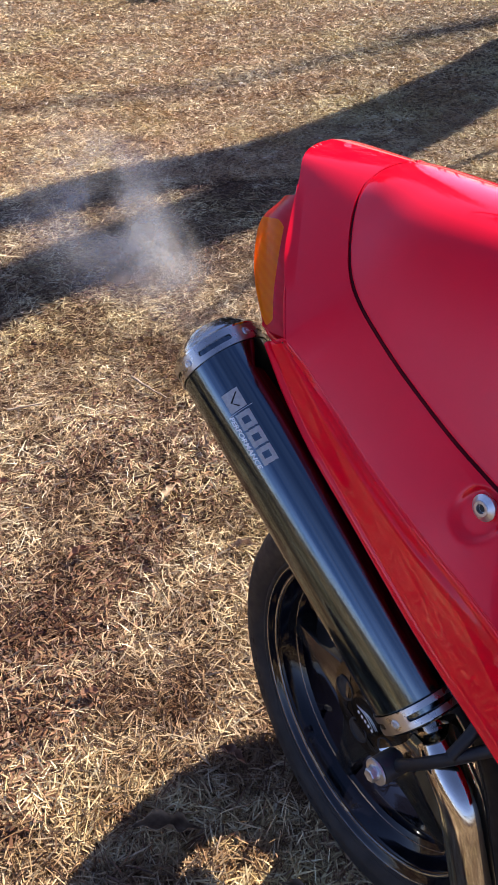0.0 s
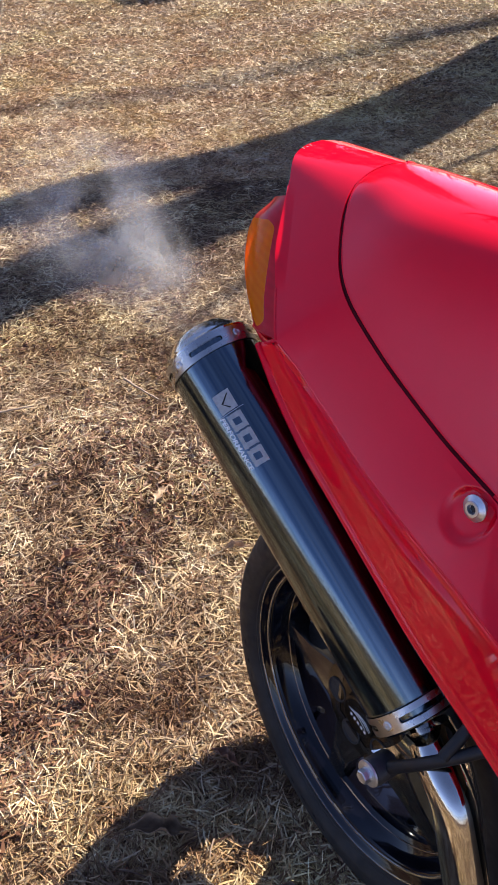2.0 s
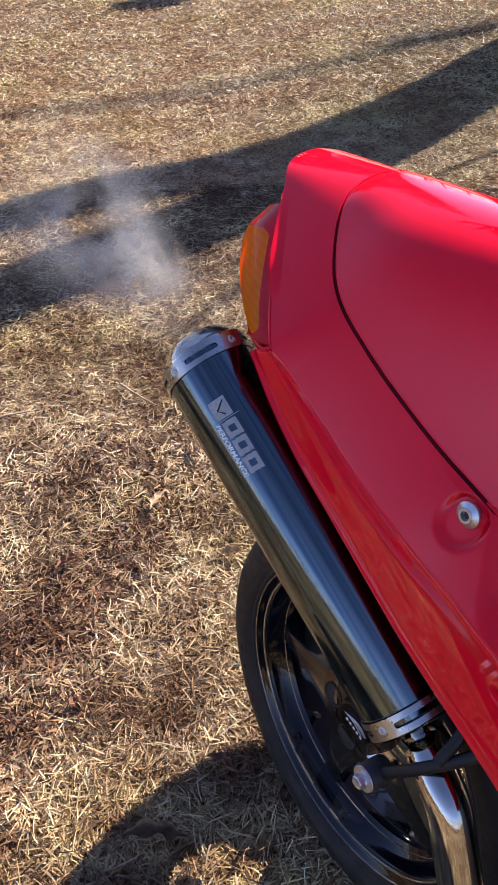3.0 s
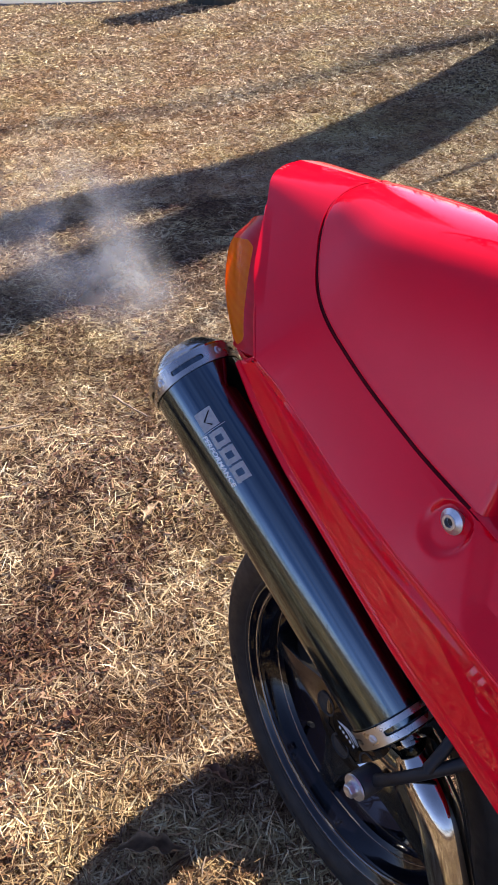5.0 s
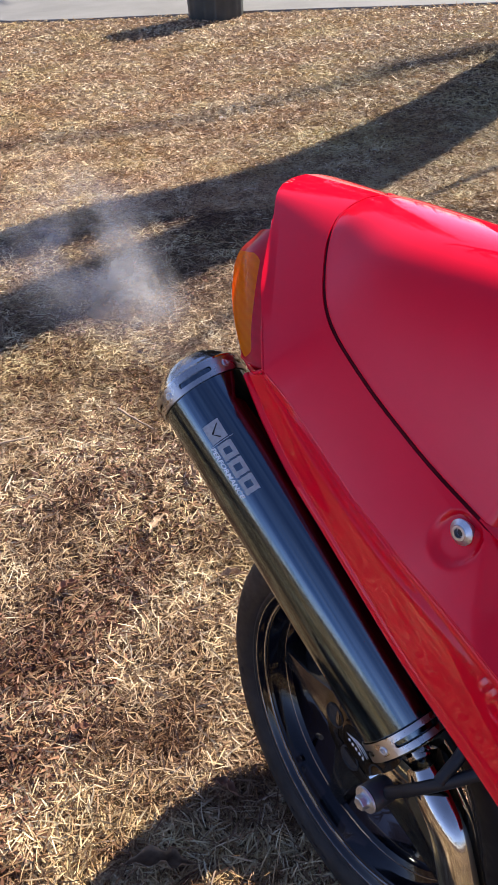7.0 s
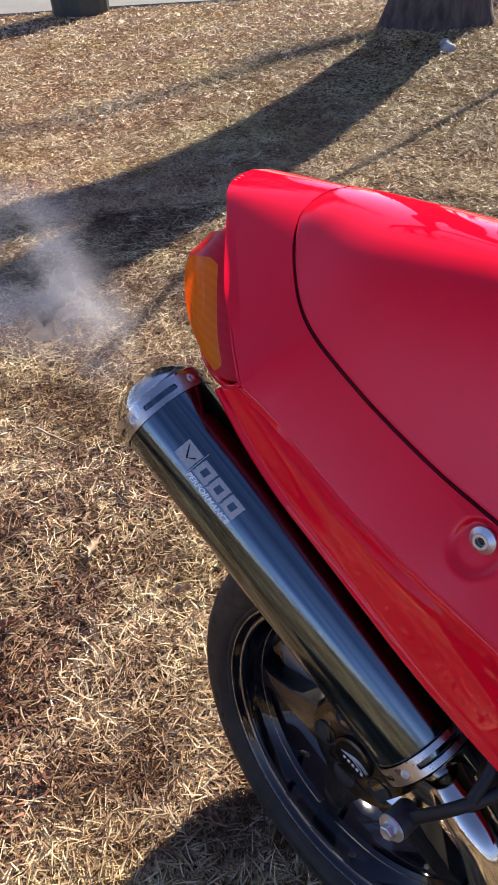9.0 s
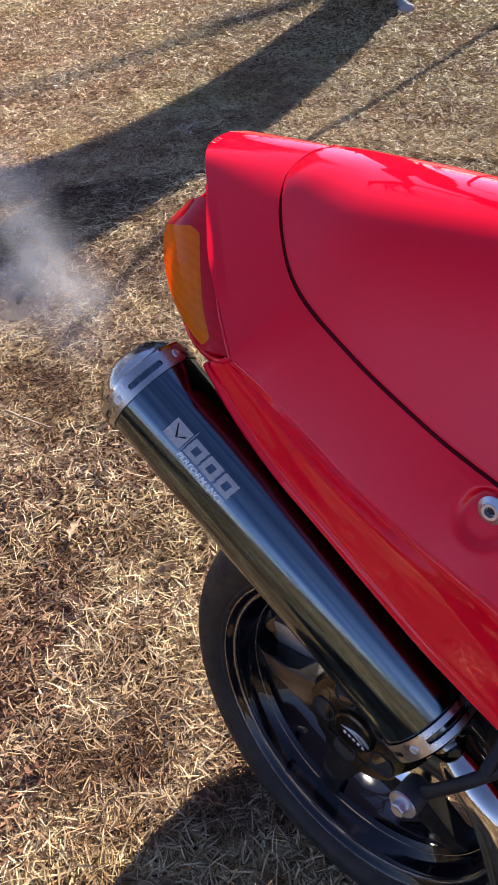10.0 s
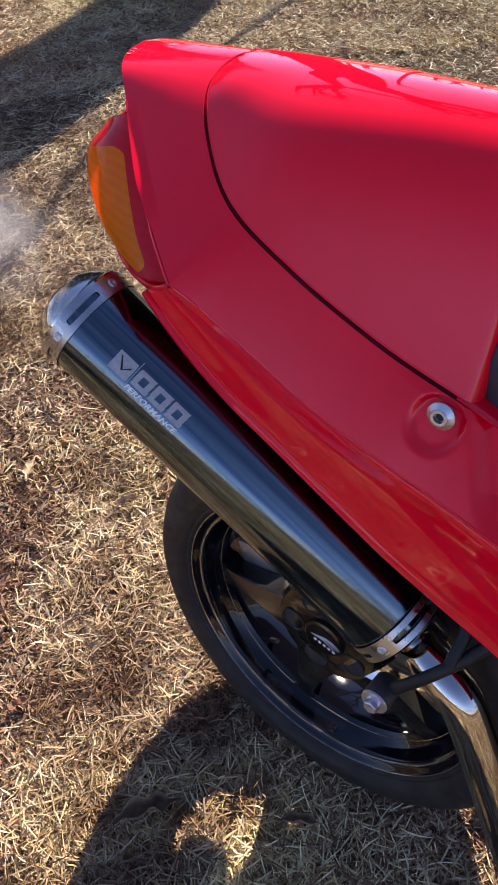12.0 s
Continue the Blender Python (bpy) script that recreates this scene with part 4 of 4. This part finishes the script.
def tall_tree():
    """A tall bare tree further off whose high limb shades the lawn softly."""
    holder = tagged(new("tall_tree"), "tall bare tree standing far back on the lawn", "tree")
    bm = bmesh.new()
    path = spline([(-13.2, 34.0, -0.1), (-13.0, 33.8, 5.0), (-12.8, 33.4, 11.0), (-12.6, 33.0, 17.0), (-12.6, 32.6, 19.6)], 24)
    tube(bm, path, [0.55, 0.46] + list(np.linspace(0.40, 0.20, 22)), 20)
    part("trunk", bm, BARK, holder, "rough grey-brown trunk", sharp=80)
    for pts, r in (([(-12.6, 32.7, 19.3), (-12.5, 31.0, 19.9), (-12.5, 29.0, 20.0), (-12.4, 27.0, 20.1), (-12.9, 25.6, 20.2)], 0.11), ([(-12.6, 32.6, 19.5), (-13.4, 33.6, 22.0), (-14.7, 35.0, 25.0)], 0.16), ([(-12.6, 32.6, 19.5), (-12.3, 35.0, 21.5), (-11.0, 38.5, 24.0)], 0.14)):
        bm = bmesh.new()
        tube(bm, spline(pts, 16), list(np.linspace(r, r * 0.55, 16)), 12)
        part("limb", bm, BARK, holder, "high bare limb", sharp=80)


tall_tree()


def waste_bin():
    holder = tagged(new("waste_bin"), "dark green round plastic waste bin on the lawn edge", "bin")
    holder.matrix_basis = pose(-8.15, 4.29, 0.0)
    bm = bmesh.new()
    sides = 96
    rows = []
    for z, r in ((0.0, 0.24), (0.0, 0.292), (0.02, 0.300), (0.45, 0.312), (0.86, 0.325), (0.88, 0.34), (0.91, 0.34), (0.91, 0.315), (0.30, 0.29)):
        rows.append([((r + (0.006 if 0.02 <= z <= 0.86 and (i // 3) % 2 else 0)) * math.cos(2 * math.pi * i / sides), (r + (0.006 if 0.02 <= z <= 0.86 and (i // 3) % 2 else 0)) * math.sin(2 * math.pi * i / sides), z) for i in range(sides)])
    grid_faces(bm, rows, close_v=True)
    part("bin_body", bm, CAN, holder, sharp=30)
    bm = bmesh.new()
    revolve(bm, [(0.915, 0.35), (0.93, 0.352), (0.96, 0.30), (0.98, 0.15), (0.985, 0.001)], (0, 0, 0), (0, 0, 1), (1, 0, 0), 64)
    part("lid", bm, CAN, holder)


waste_bin()


def stone(x, y, size, seed):
    bm = bmesh.new()
    bmesh.ops.create_icosphere(bm, subdivisions=3, radius=1.0)
    for v in bm.verts:
        k = 1 + 0.35 * noise.noise(v.co * 1.3 + Vector((seed, 0, 0)))
        v.co = Vector((v.co.x * size * k, v.co.y * size * 0.7 * k, v.co.z * size * 0.75 * k))
    ob = part("stone", bm, STONE, None, "pale grey stone beside the tree root", sharp=60)
    ob.location = (x, y, size * 0.35)
    tagged(ob, category="stone")


stone(-3.66, 4.86, 0.065, 1.0)
stone(-3.80, 5.02, 0.05, 4.0)


# ---- loose leaves and twigs on the grass ----
def dry_leaf(x, y, turn, length, width, curl, mat, label, z=0.034):
    bm = bmesh.new()
    n, m = 14, 7
    rows = []
    rng = random.Random(int(1000 * (x + 3 * y)))
    for i in range(n + 1):
        t = i / n
        half = width * 0.5 * (math.sin(math.pi * min(1, t * 1.02 + 0.02)) ** 0.7) * (0.68 + 0.32 * math.cos(t * 17 + rng.uniform(0, 2)))
        row = []
        for j in range(m):
            w = -1 + 2 * j / (m - 1)
            row.append((length * (t - 0.5), half * w + 0.12 * width * math.sin(5 * t), curl * length * (0.5 * w * w * math.sin(math.pi * t) + 0.6 * (t - 0.4) ** 2) + 0.002 * rng.uniform(-1, 1)))
        rows.append(row)
    grid_faces(bm, rows)
    ob = part("dry_leaf", bm, mat, None, label, sharp=80)
    ob.matrix_basis = pose(x, y, z, random.Random(int(997 * x)).uniform(-12, 12), random.Random(int(991 * y)).uniform(-10, 10), turn)
    thicken(ob, 0.0006)
    bm = bmesh.new()
    tube(bm, [(length * (k / 6 - 0.5) * 1.12, 0.12 * width * math.sin(5 * k / 6), curl * length * 0.6 * (k / 6 - 0.4) ** 2 + 0.0004) for k in range(7)], [0.0014, 0.0013, 0.0012, 0.001, 0.0008, 0.0006, 0.0004], 6)
    part("midrib", bm, mat, ob)
    tagged(ob, category="leaf", group="loose dry leaves")


def twig(x, y, turn, length, r, label):
    bm = bmesh.new()
    rng = random.Random(int(1000 * (x - y)))
    pts = [(length * (k / 6 - 0.5), rng.uniform(-0.012, 0.012) * length, rng.uniform(0, 0.012) * length) for k in range(7)]
    tube(bm, pts, [r * (1 - 0.09 * k) for k in range(7)], 8)
    ob = part("twig", bm, TWIG, None, label, sharp=60)
    ob.matrix_basis = pose(x, y, 0.030 + r * 0.5, 0, 0, turn)
    tagged(ob, category="twig", group="loose twigs")


# ---- dry grass: lying stalks, standing tufts and crumbs ----
def scatter(rng, n, elev, azim=(93.0, 196.0), eye=(0.42, -0.42, 1.31)):
    """Places over the lawn, denser near the path and thinner towards the road."""
    e = np.radians(rng.uniform(*elev, n))
    a = np.radians(rng.uniform(*azim, n))
    r = eye[2] / np.tan(e)
    return np.stack([eye[0] + r * np.cos(a), eye[1] + r * np.sin(a)], 1), np.hypot(r, eye[2])


def stalks(name, places, length, width, pitch, lift, bend, mat, label, rng, segs=3):
    """Thin bent ribbons, each an island of its own."""
    n = len(places)
    yaw = rng.uniform(0, 2 * np.pi, n)
    t = np.linspace(0, 1, segs + 1)
    curve = rng.normal(0, bend, n)
    rise = np.radians(pitch)
    ang = yaw[:, None] + curve[:, None] * t[None]
    step = length[:, None] / segs
    dx = np.cumsum(np.c_[np.zeros(n), (np.cos(ang) * np.cos(rise)[:, None] * step)[:, :-1]], 1)
    dy = np.cumsum(np.c_[np.zeros(n), (np.sin(ang) * np.cos(rise)[:, None] * step)[:, :-1]], 1)
    droop = rng.uniform(0.0, 1.0, n)
    dz = (np.sin(rise) * length)[:, None] * (t[None] - 0.55 * droop[:, None] * t[None] ** 2)
    x, y, z = places[:, :1] + dx, places[:, 1:] + dy, np.maximum(lift[:, None] + dz, 0.001)
    taper = np.array([0.75, 1.0, 0.85, 0.25]) if segs == 3 else np.linspace(1, 0.3, segs + 1)
    roll = rng.uniform(-1.2, 1.2, n)
    wx = -np.sin(ang) * np.cos(roll)[:, None] * width[:, None] * taper * 0.5
    wy = np.cos(ang) * np.cos(roll)[:, None] * width[:, None] * taper * 0.5
    wz = np.sin(roll)[:, None] * width[:, None] * taper * 0.5
    left = np.stack([x + wx, y + wy, z + wz + 0.0005], -1)
    right = np.stack([x - wx, y - wy, z - wz + 0.0005], -1)
    verts = np.stack([left, right], 2).reshape(-1, 3)
    k = segs + 1
    base = (np.arange(n) * 2 * k)[:, None]
    i = np.arange(segs)[None] * 2
    quads = np.stack([base + i, base + i + 1, base + i + 3, base + i + 2], -1).reshape(-1, 4)
    me = bpy.data.meshes.new("mesh")
    me.vertices.add(len(verts))
    me.vertices.foreach_set("co", verts.ravel())
    me.loops.add(quads.size)
    me.loops.foreach_set("vertex_index", quads.ravel().astype(np.int32))
    me.polygons.add(len(quads))
    me.polygons.foreach_set("loop_start", np.arange(0, quads.size, 4, dtype=np.int32))
    me.polygons.foreach_set("loop_total", np.full(len(quads), 4, dtype=np.int32))
    me.update(calc_edges=True)
    me.materials.append(mat)
    return tagged(new(name, me), label, "grass", kind="stuff")


def clear(p):
    """Leaves out what would stand in the tyre, the road or the tree."""
    road_side = (p[:, 0] + 8.69) * -0.747 + (p[:, 1] - 3.97) * 0.665
    tyre = (np.abs(p[:, 0]) < 0.10) & (np.abs(p[:, 1] - 0.02) < 0.05)
    return p[(road_side < -0.03) & ~tyre]


def lawn():
    rng = np.random.default_rng(5)

    def lay(name, n, elev, l, w, pitch, lift, bend, mat, label, azim=(93.0, 196.0), grow=0.0008, bunch=1, spread=0.014, reach=0.0, segs=3, patchy=0.0):
        p, d = scatter(rng, n // bunch, elev, azim)
        if reach:
            a, r = np.radians(rng.uniform(*azim, n)), reach * np.sqrt(rng.uniform(0, 1, n)) * rng.uniform(0.7, 1.0, n) ** -1.6 * 0.85
            p = np.stack([0.42 + r * np.cos(a), -0.42 + r * np.sin(a)], 1)
        if bunch > 1:
            p = np.repeat(p, bunch, 0) + rng.normal(0, spread, (len(p) * bunch, 2))
        p = clear(p)
        if patchy:
            # thick in some drifts, thin in others
            drift = np.sin(p[:, 0] * 5.1 + 1.7 * np.sin(p[:, 1] * 3.3)) + np.sin(p[:, 1] * 6.3 + 1.3 * np.sin(p[:, 0] * 4.1 + 1.0)) + 0.8 * np.sin(p[:, 0] * 13.0 + p[:, 1] * 11.0)
            p = p[rng.uniform(-2.2, 2.2, len(p)) * (1 - patchy) + drift * patchy > 0]
        m = len(p)
        dist = np.hypot(np.hypot(p[:, 0] - 0.42, p[:, 1] + 0.42), 1.31)
        big = np.maximum(1.0, dist / 2.2)
        stalks(name, p, rng.uniform(*l, m) * big ** 0.3, np.maximum(rng.uniform(*w, m), grow * dist * rng.uniform(0.6, 1.3, m)), np.abs(rng.normal(0, pitch, m)), rng.uniform(0, lift, m), bend, mat, label, rng, segs)

    lay("grass_stalks", 85000, (14, 78), (0.020, 0.056), (0.0016, 0.0032), 15, 0.024, 0.38, STRAW, "matted dead straw-coloured grass stalks")
    lay("grass_bits", 100000, (13, 78), (0.006, 0.022), (0.0014, 0.0036), 22, 0.022, 0.2, STRAW, "short broken bits of dead grass", segs=1)
    lay("far_grass_stalks", 300000, (6.3, 20), (0.016, 0.042), (0.0012, 0.0026), 26, 0.018, 0.5, FAR_STRAW, "matted dead straw-coloured grass towards the road", grow=0.0010, segs=1)
    lay("middle_grass_stalks", 150000, (14, 36), (0.016, 0.042), (0.0014, 0.0030), 22, 0.020, 0.5, STRAW, "matted dead grass in the middle of the lawn", segs=1)
    lay("leaf_flakes", 9000, (6.3, 19), (0.010, 0.028), (0.006, 0.013), 14, 0.016, 0.3, FLAKE, "pale flakes of dry leaf strewn over the lawn", segs=1)
    lay("grass_tufts", 45000, (14, 78), (0.020, 0.050), (0.0014, 0.0028), 36, 0.014, 0.45, STRAW, "short bunched tufts of dead grass", bunch=14)
    lay("leaf_crumbs", 150000, (10, 78), (0.006, 0.022), (0.0035, 0.0095), 18, 0.024, 0.3, LITTER, "crumbled brown leaf litter in the grass", bunch=6, spread=0.04, segs=1, patchy=0.72)
    lay("near_side_stalks", 40000, (30, 82), (0.020, 0.055), (0.0020, 0.0040), 14, 0.020, 0.5, STRAW, "dead straw-coloured grass beside the motorcycle", azim=(190.0, 300.0))
    lay("side_grass_stalks", 160000, (9, 80), (0.035, 0.080), (0.006, 0.013), 15, 0.024, 0.5, STRAW, "dead straw-coloured grass on the near side", azim=(190.0, 459.0), reach=6.5, segs=1)


lawn()


def far_woods():
    """Bare winter woods all round, far beyond the lawn."""
    rng = np.random.default_rng(21)

    def ring(n, near, far):
        a, r = rng.uniform(0, 2 * np.pi, n), rng.uniform(near, far, n)
        return np.stack([r * np.cos(a), r * np.sin(a)], 1)

    bm = bmesh.new()
    for x, y in ring(260, 46, 62):
        h, r = rng.uniform(5, 9), rng.uniform(0.09, 0.2)
        tube(bm, [(x, y, -0.1), (x + rng.uniform(-0.2, 0.2), y, h * 0.5), (x + rng.uniform(-0.5, 0.5), y + rng.uniform(-0.4, 0.4), h)], [r, r * 0.7, r * 0.25], 7)
    woods = tagged(part("far_woods", bm, BARK, None, "far belt of bare winter trees round the lawn", sharp=80), category="woods", kind="stuff")
    n = 15000
    p = ring(n, 46, 62)
    twigs = stalks("far_twigs", p, rng.uniform(1.0, 2.4, n), rng.uniform(0.06, 0.14, n), rng.uniform(15, 80, n), rng.uniform(0.2, 5.2, n), 0.5, BARK, "far tangle of bare winter branches", rng, 1)
    tagged(twigs, category="woods", kind="stuff")


far_woods()


def woods_edge():
    """Dense tall trees beyond the road, behind the lawn."""
    rng = np.random.default_rng(33)

    def stand(n):
        a, r = np.radians(rng.uniform(139, 170, n)), rng.uniform(21, 26, n)
        return np.stack([r * np.cos(a), r * np.sin(a)], 1)

    bm = bmesh.new()
    for x, y in stand(34):
        h, r = rng.uniform(11, 16), rng.uniform(0.14, 0.28)
        tube(bm, [(x, y, -0.1), (x + rng.uniform(-0.2, 0.2), y, h * 0.5), (x + rng.uniform(-0.5, 0.5), y + rng.uniform(-0.4, 0.4), h)], [r, r * 0.7, r * 0.25], 9)
    tagged(part("woods_edge", bm, BARK, None, "stand of tall bare trees beyond the road", sharp=80), category="woods", kind="stuff")
    n = 9000
    twigs = stalks("woods_edge_branches", stand(n), rng.uniform(1.0, 2.6, n), rng.uniform(0.04, 0.11, n), rng.uniform(10, 75, n), 1.5 + 12.0 * rng.uniform(0, 1, n) ** 1.2, 0.6, BARK, "bare branches of the trees beyond the road", rng)
    tagged(twigs, category="woods", kind="stuff")


woods_edge()

for args in (
    (-0.152, -0.280, 62, 0.115, 0.036, 0.55, LEAF_BROWN, "curled lobed brown leaf lying on the grass"),
    (0.044, -0.145, 38, 0.066, 0.020, 0.5, LEAF_BROWN, "small narrow brown leaf lying on the grass"),
    (-0.207, -0.126, 30, 0.055, 0.022, 0.5, LEAF_RED, "russet curled leaf standing in the grass"),
    (-0.819, -0.190, 100, 0.060, 0.030, 0.5, LEAF_RED, "dark curled leaf in the grass"),
    (-0.640, 0.140, 60, 0.062, 0.026, 0.4, LEAF, "pale curled leaf beside the tyre"),
    (-0.898, 0.070, 130, 0.075, 0.026, 0.2, LEAF, "small tan leaf in the grass"),
    (-1.024, 0.240, 170, 0.075, 0.024, 0.3, LEAF, "pale leaf in the grass"),
    (-0.46, -0.30, 75, 0.050, 0.024, 0.3, LEAF_RED, "small russet leaf lying in the grass"),
    (-0.72, -0.05, 15, 0.058, 0.022, 0.3, LEAF, "narrow pale leaf lying in the grass"),
    (-1.16, -0.28, 95, 0.055, 0.028, 0.4, LEAF_RED, "brown curled leaf in the grass"),
    (-1.30, 0.62, 40, 0.060, 0.028, 0.3, LEAF, "pale tan leaf on the open lawn"),
):
    dry_leaf(*args)
twig(-1.352, 0.216, 15, 0.165, 0.004, "thin straight dead twig on the grass")
twig(-1.461, -0.127, 76, 0.10, 0.004, "thin dead twig on the grass")
twig(-2.35, 0.55, 20, 0.22, 0.005, "forked dead twig on the grass")


# ---- thin exhaust haze behind the outlet ----
def exhaust_smoke():
    m, nt, nodes, p = material("pale_smoke")
    p.inputs["Base Color"].default_value = (0.66, 0.66, 0.66, 1.0)
    p.inputs["Roughness"].default_value = 1.0
    p.inputs["Specular IOR Level"].default_value = 0.0
    tr = nodes.new("ShaderNodeBsdfTranslucent")
    tr.inputs["Color"].default_value = (0.66, 0.66, 0.66, 1.0)
    body = nodes.new("ShaderNodeMixShader")
    clear_part = nodes.new("ShaderNodeBsdfTransparent")
    thin = nodes.new("ShaderNodeMixShader")
    nt.links.new(p.outputs[0], body.inputs[1])
    nt.links.new(tr.outputs[0], body.inputs[2])
    # each sheet thins out from its middle to its rim, with ragged wisps
    tc = nodes.new("ShaderNodeTexCoord")
    ball = nodes.new("ShaderNodeTexGradient")
    ball.gradient_type = "SPHERICAL"
    nt.links.new(tc.outputs["UV"], ball.inputs["Vector"])
    soft_edge = ramp(nt, ball.outputs["Fac"], (0.0, (0.0, 0.0, 0.0)), (0.25, (0.06, 0.06, 0.06)), (0.6, (0.32, 0.32, 0.32)), (1.0, (0.50, 0.50, 0.50)))
    wisps = ramp(nt, noise_node(nt, 14.0, 5.0, 0.60), (0.40, (0.04, 0.04, 0.04)), (0.64, (1.0, 1.0, 1.0)))
    density = mixed(nt, 1.0, soft_edge, wisps, "MULTIPLY")
    nt.links.new(density, thin.inputs["Fac"])
    nt.links.new(clear_part.outputs[0], thin.inputs[1])
    nt.links.new(body.outputs[0], thin.inputs[2])
    nt.links.new(thin.outputs[0], nodes["Material Output"].inputs["Surface"])
    bm = bmesh.new()
    uv = bm.loops.layers.uv.new("UVMap")
    rng = random.Random(11)
    n = 17
    for k in range(9):
        t = k / 8
        centre = Vector(CAN_A - CAN_U * (0.075 + 0.165 * t ** 1.2)) + Vector((rng.uniform(-0.025, 0.025), rng.uniform(-0.025, 0.025), rng.uniform(-0.02, 0.02))) + Vector((-0.02, -0.06, 0.02)) * t
        size = 0.065 + 0.060 * t
        drift = Vector((0.75, -0.25, 0.6)).to_track_quat("Z", "Y").to_matrix()
        turn = drift @ Euler((rng.uniform(-0.3, 0.3), rng.uniform(-0.3, 0.3), rng.uniform(0, 6))).to_matrix()
        rows, flat = [], {}
        for i in range(n):
            for j in range(n):
                a, b = 2 * i / (n - 1) - 1, 2 * j / (n - 1) - 1
                bow = 0.10 * noise.noise((a * 1.2 + 5 * k, b * 1.2, 0.3)) - 0.12 * (a * a + b * b)
                v = bm.verts.new(centre + turn @ Vector((a, b, bow)) * size)
                flat[v] = (a, b)
                rows.append(v)
        for i in range(n - 1):
            for j in range(n - 1):
                f = bm.faces.new([rows[i * n + j], rows[(i + 1) * n + j], rows[(i + 1) * n + j + 1], rows[i * n + j + 1]])
                for loop in f.loops:
                    loop[uv].uv = flat[loop.vert]
    ob = part("exhaust_smoke", bm, m, None, "thin pale haze drifting from the silencer outlet", sharp=180)
    ob.matrix_basis = bike.matrix_basis.copy()
    tagged(ob, category="smoke", kind="stuff")


exhaust_smoke()
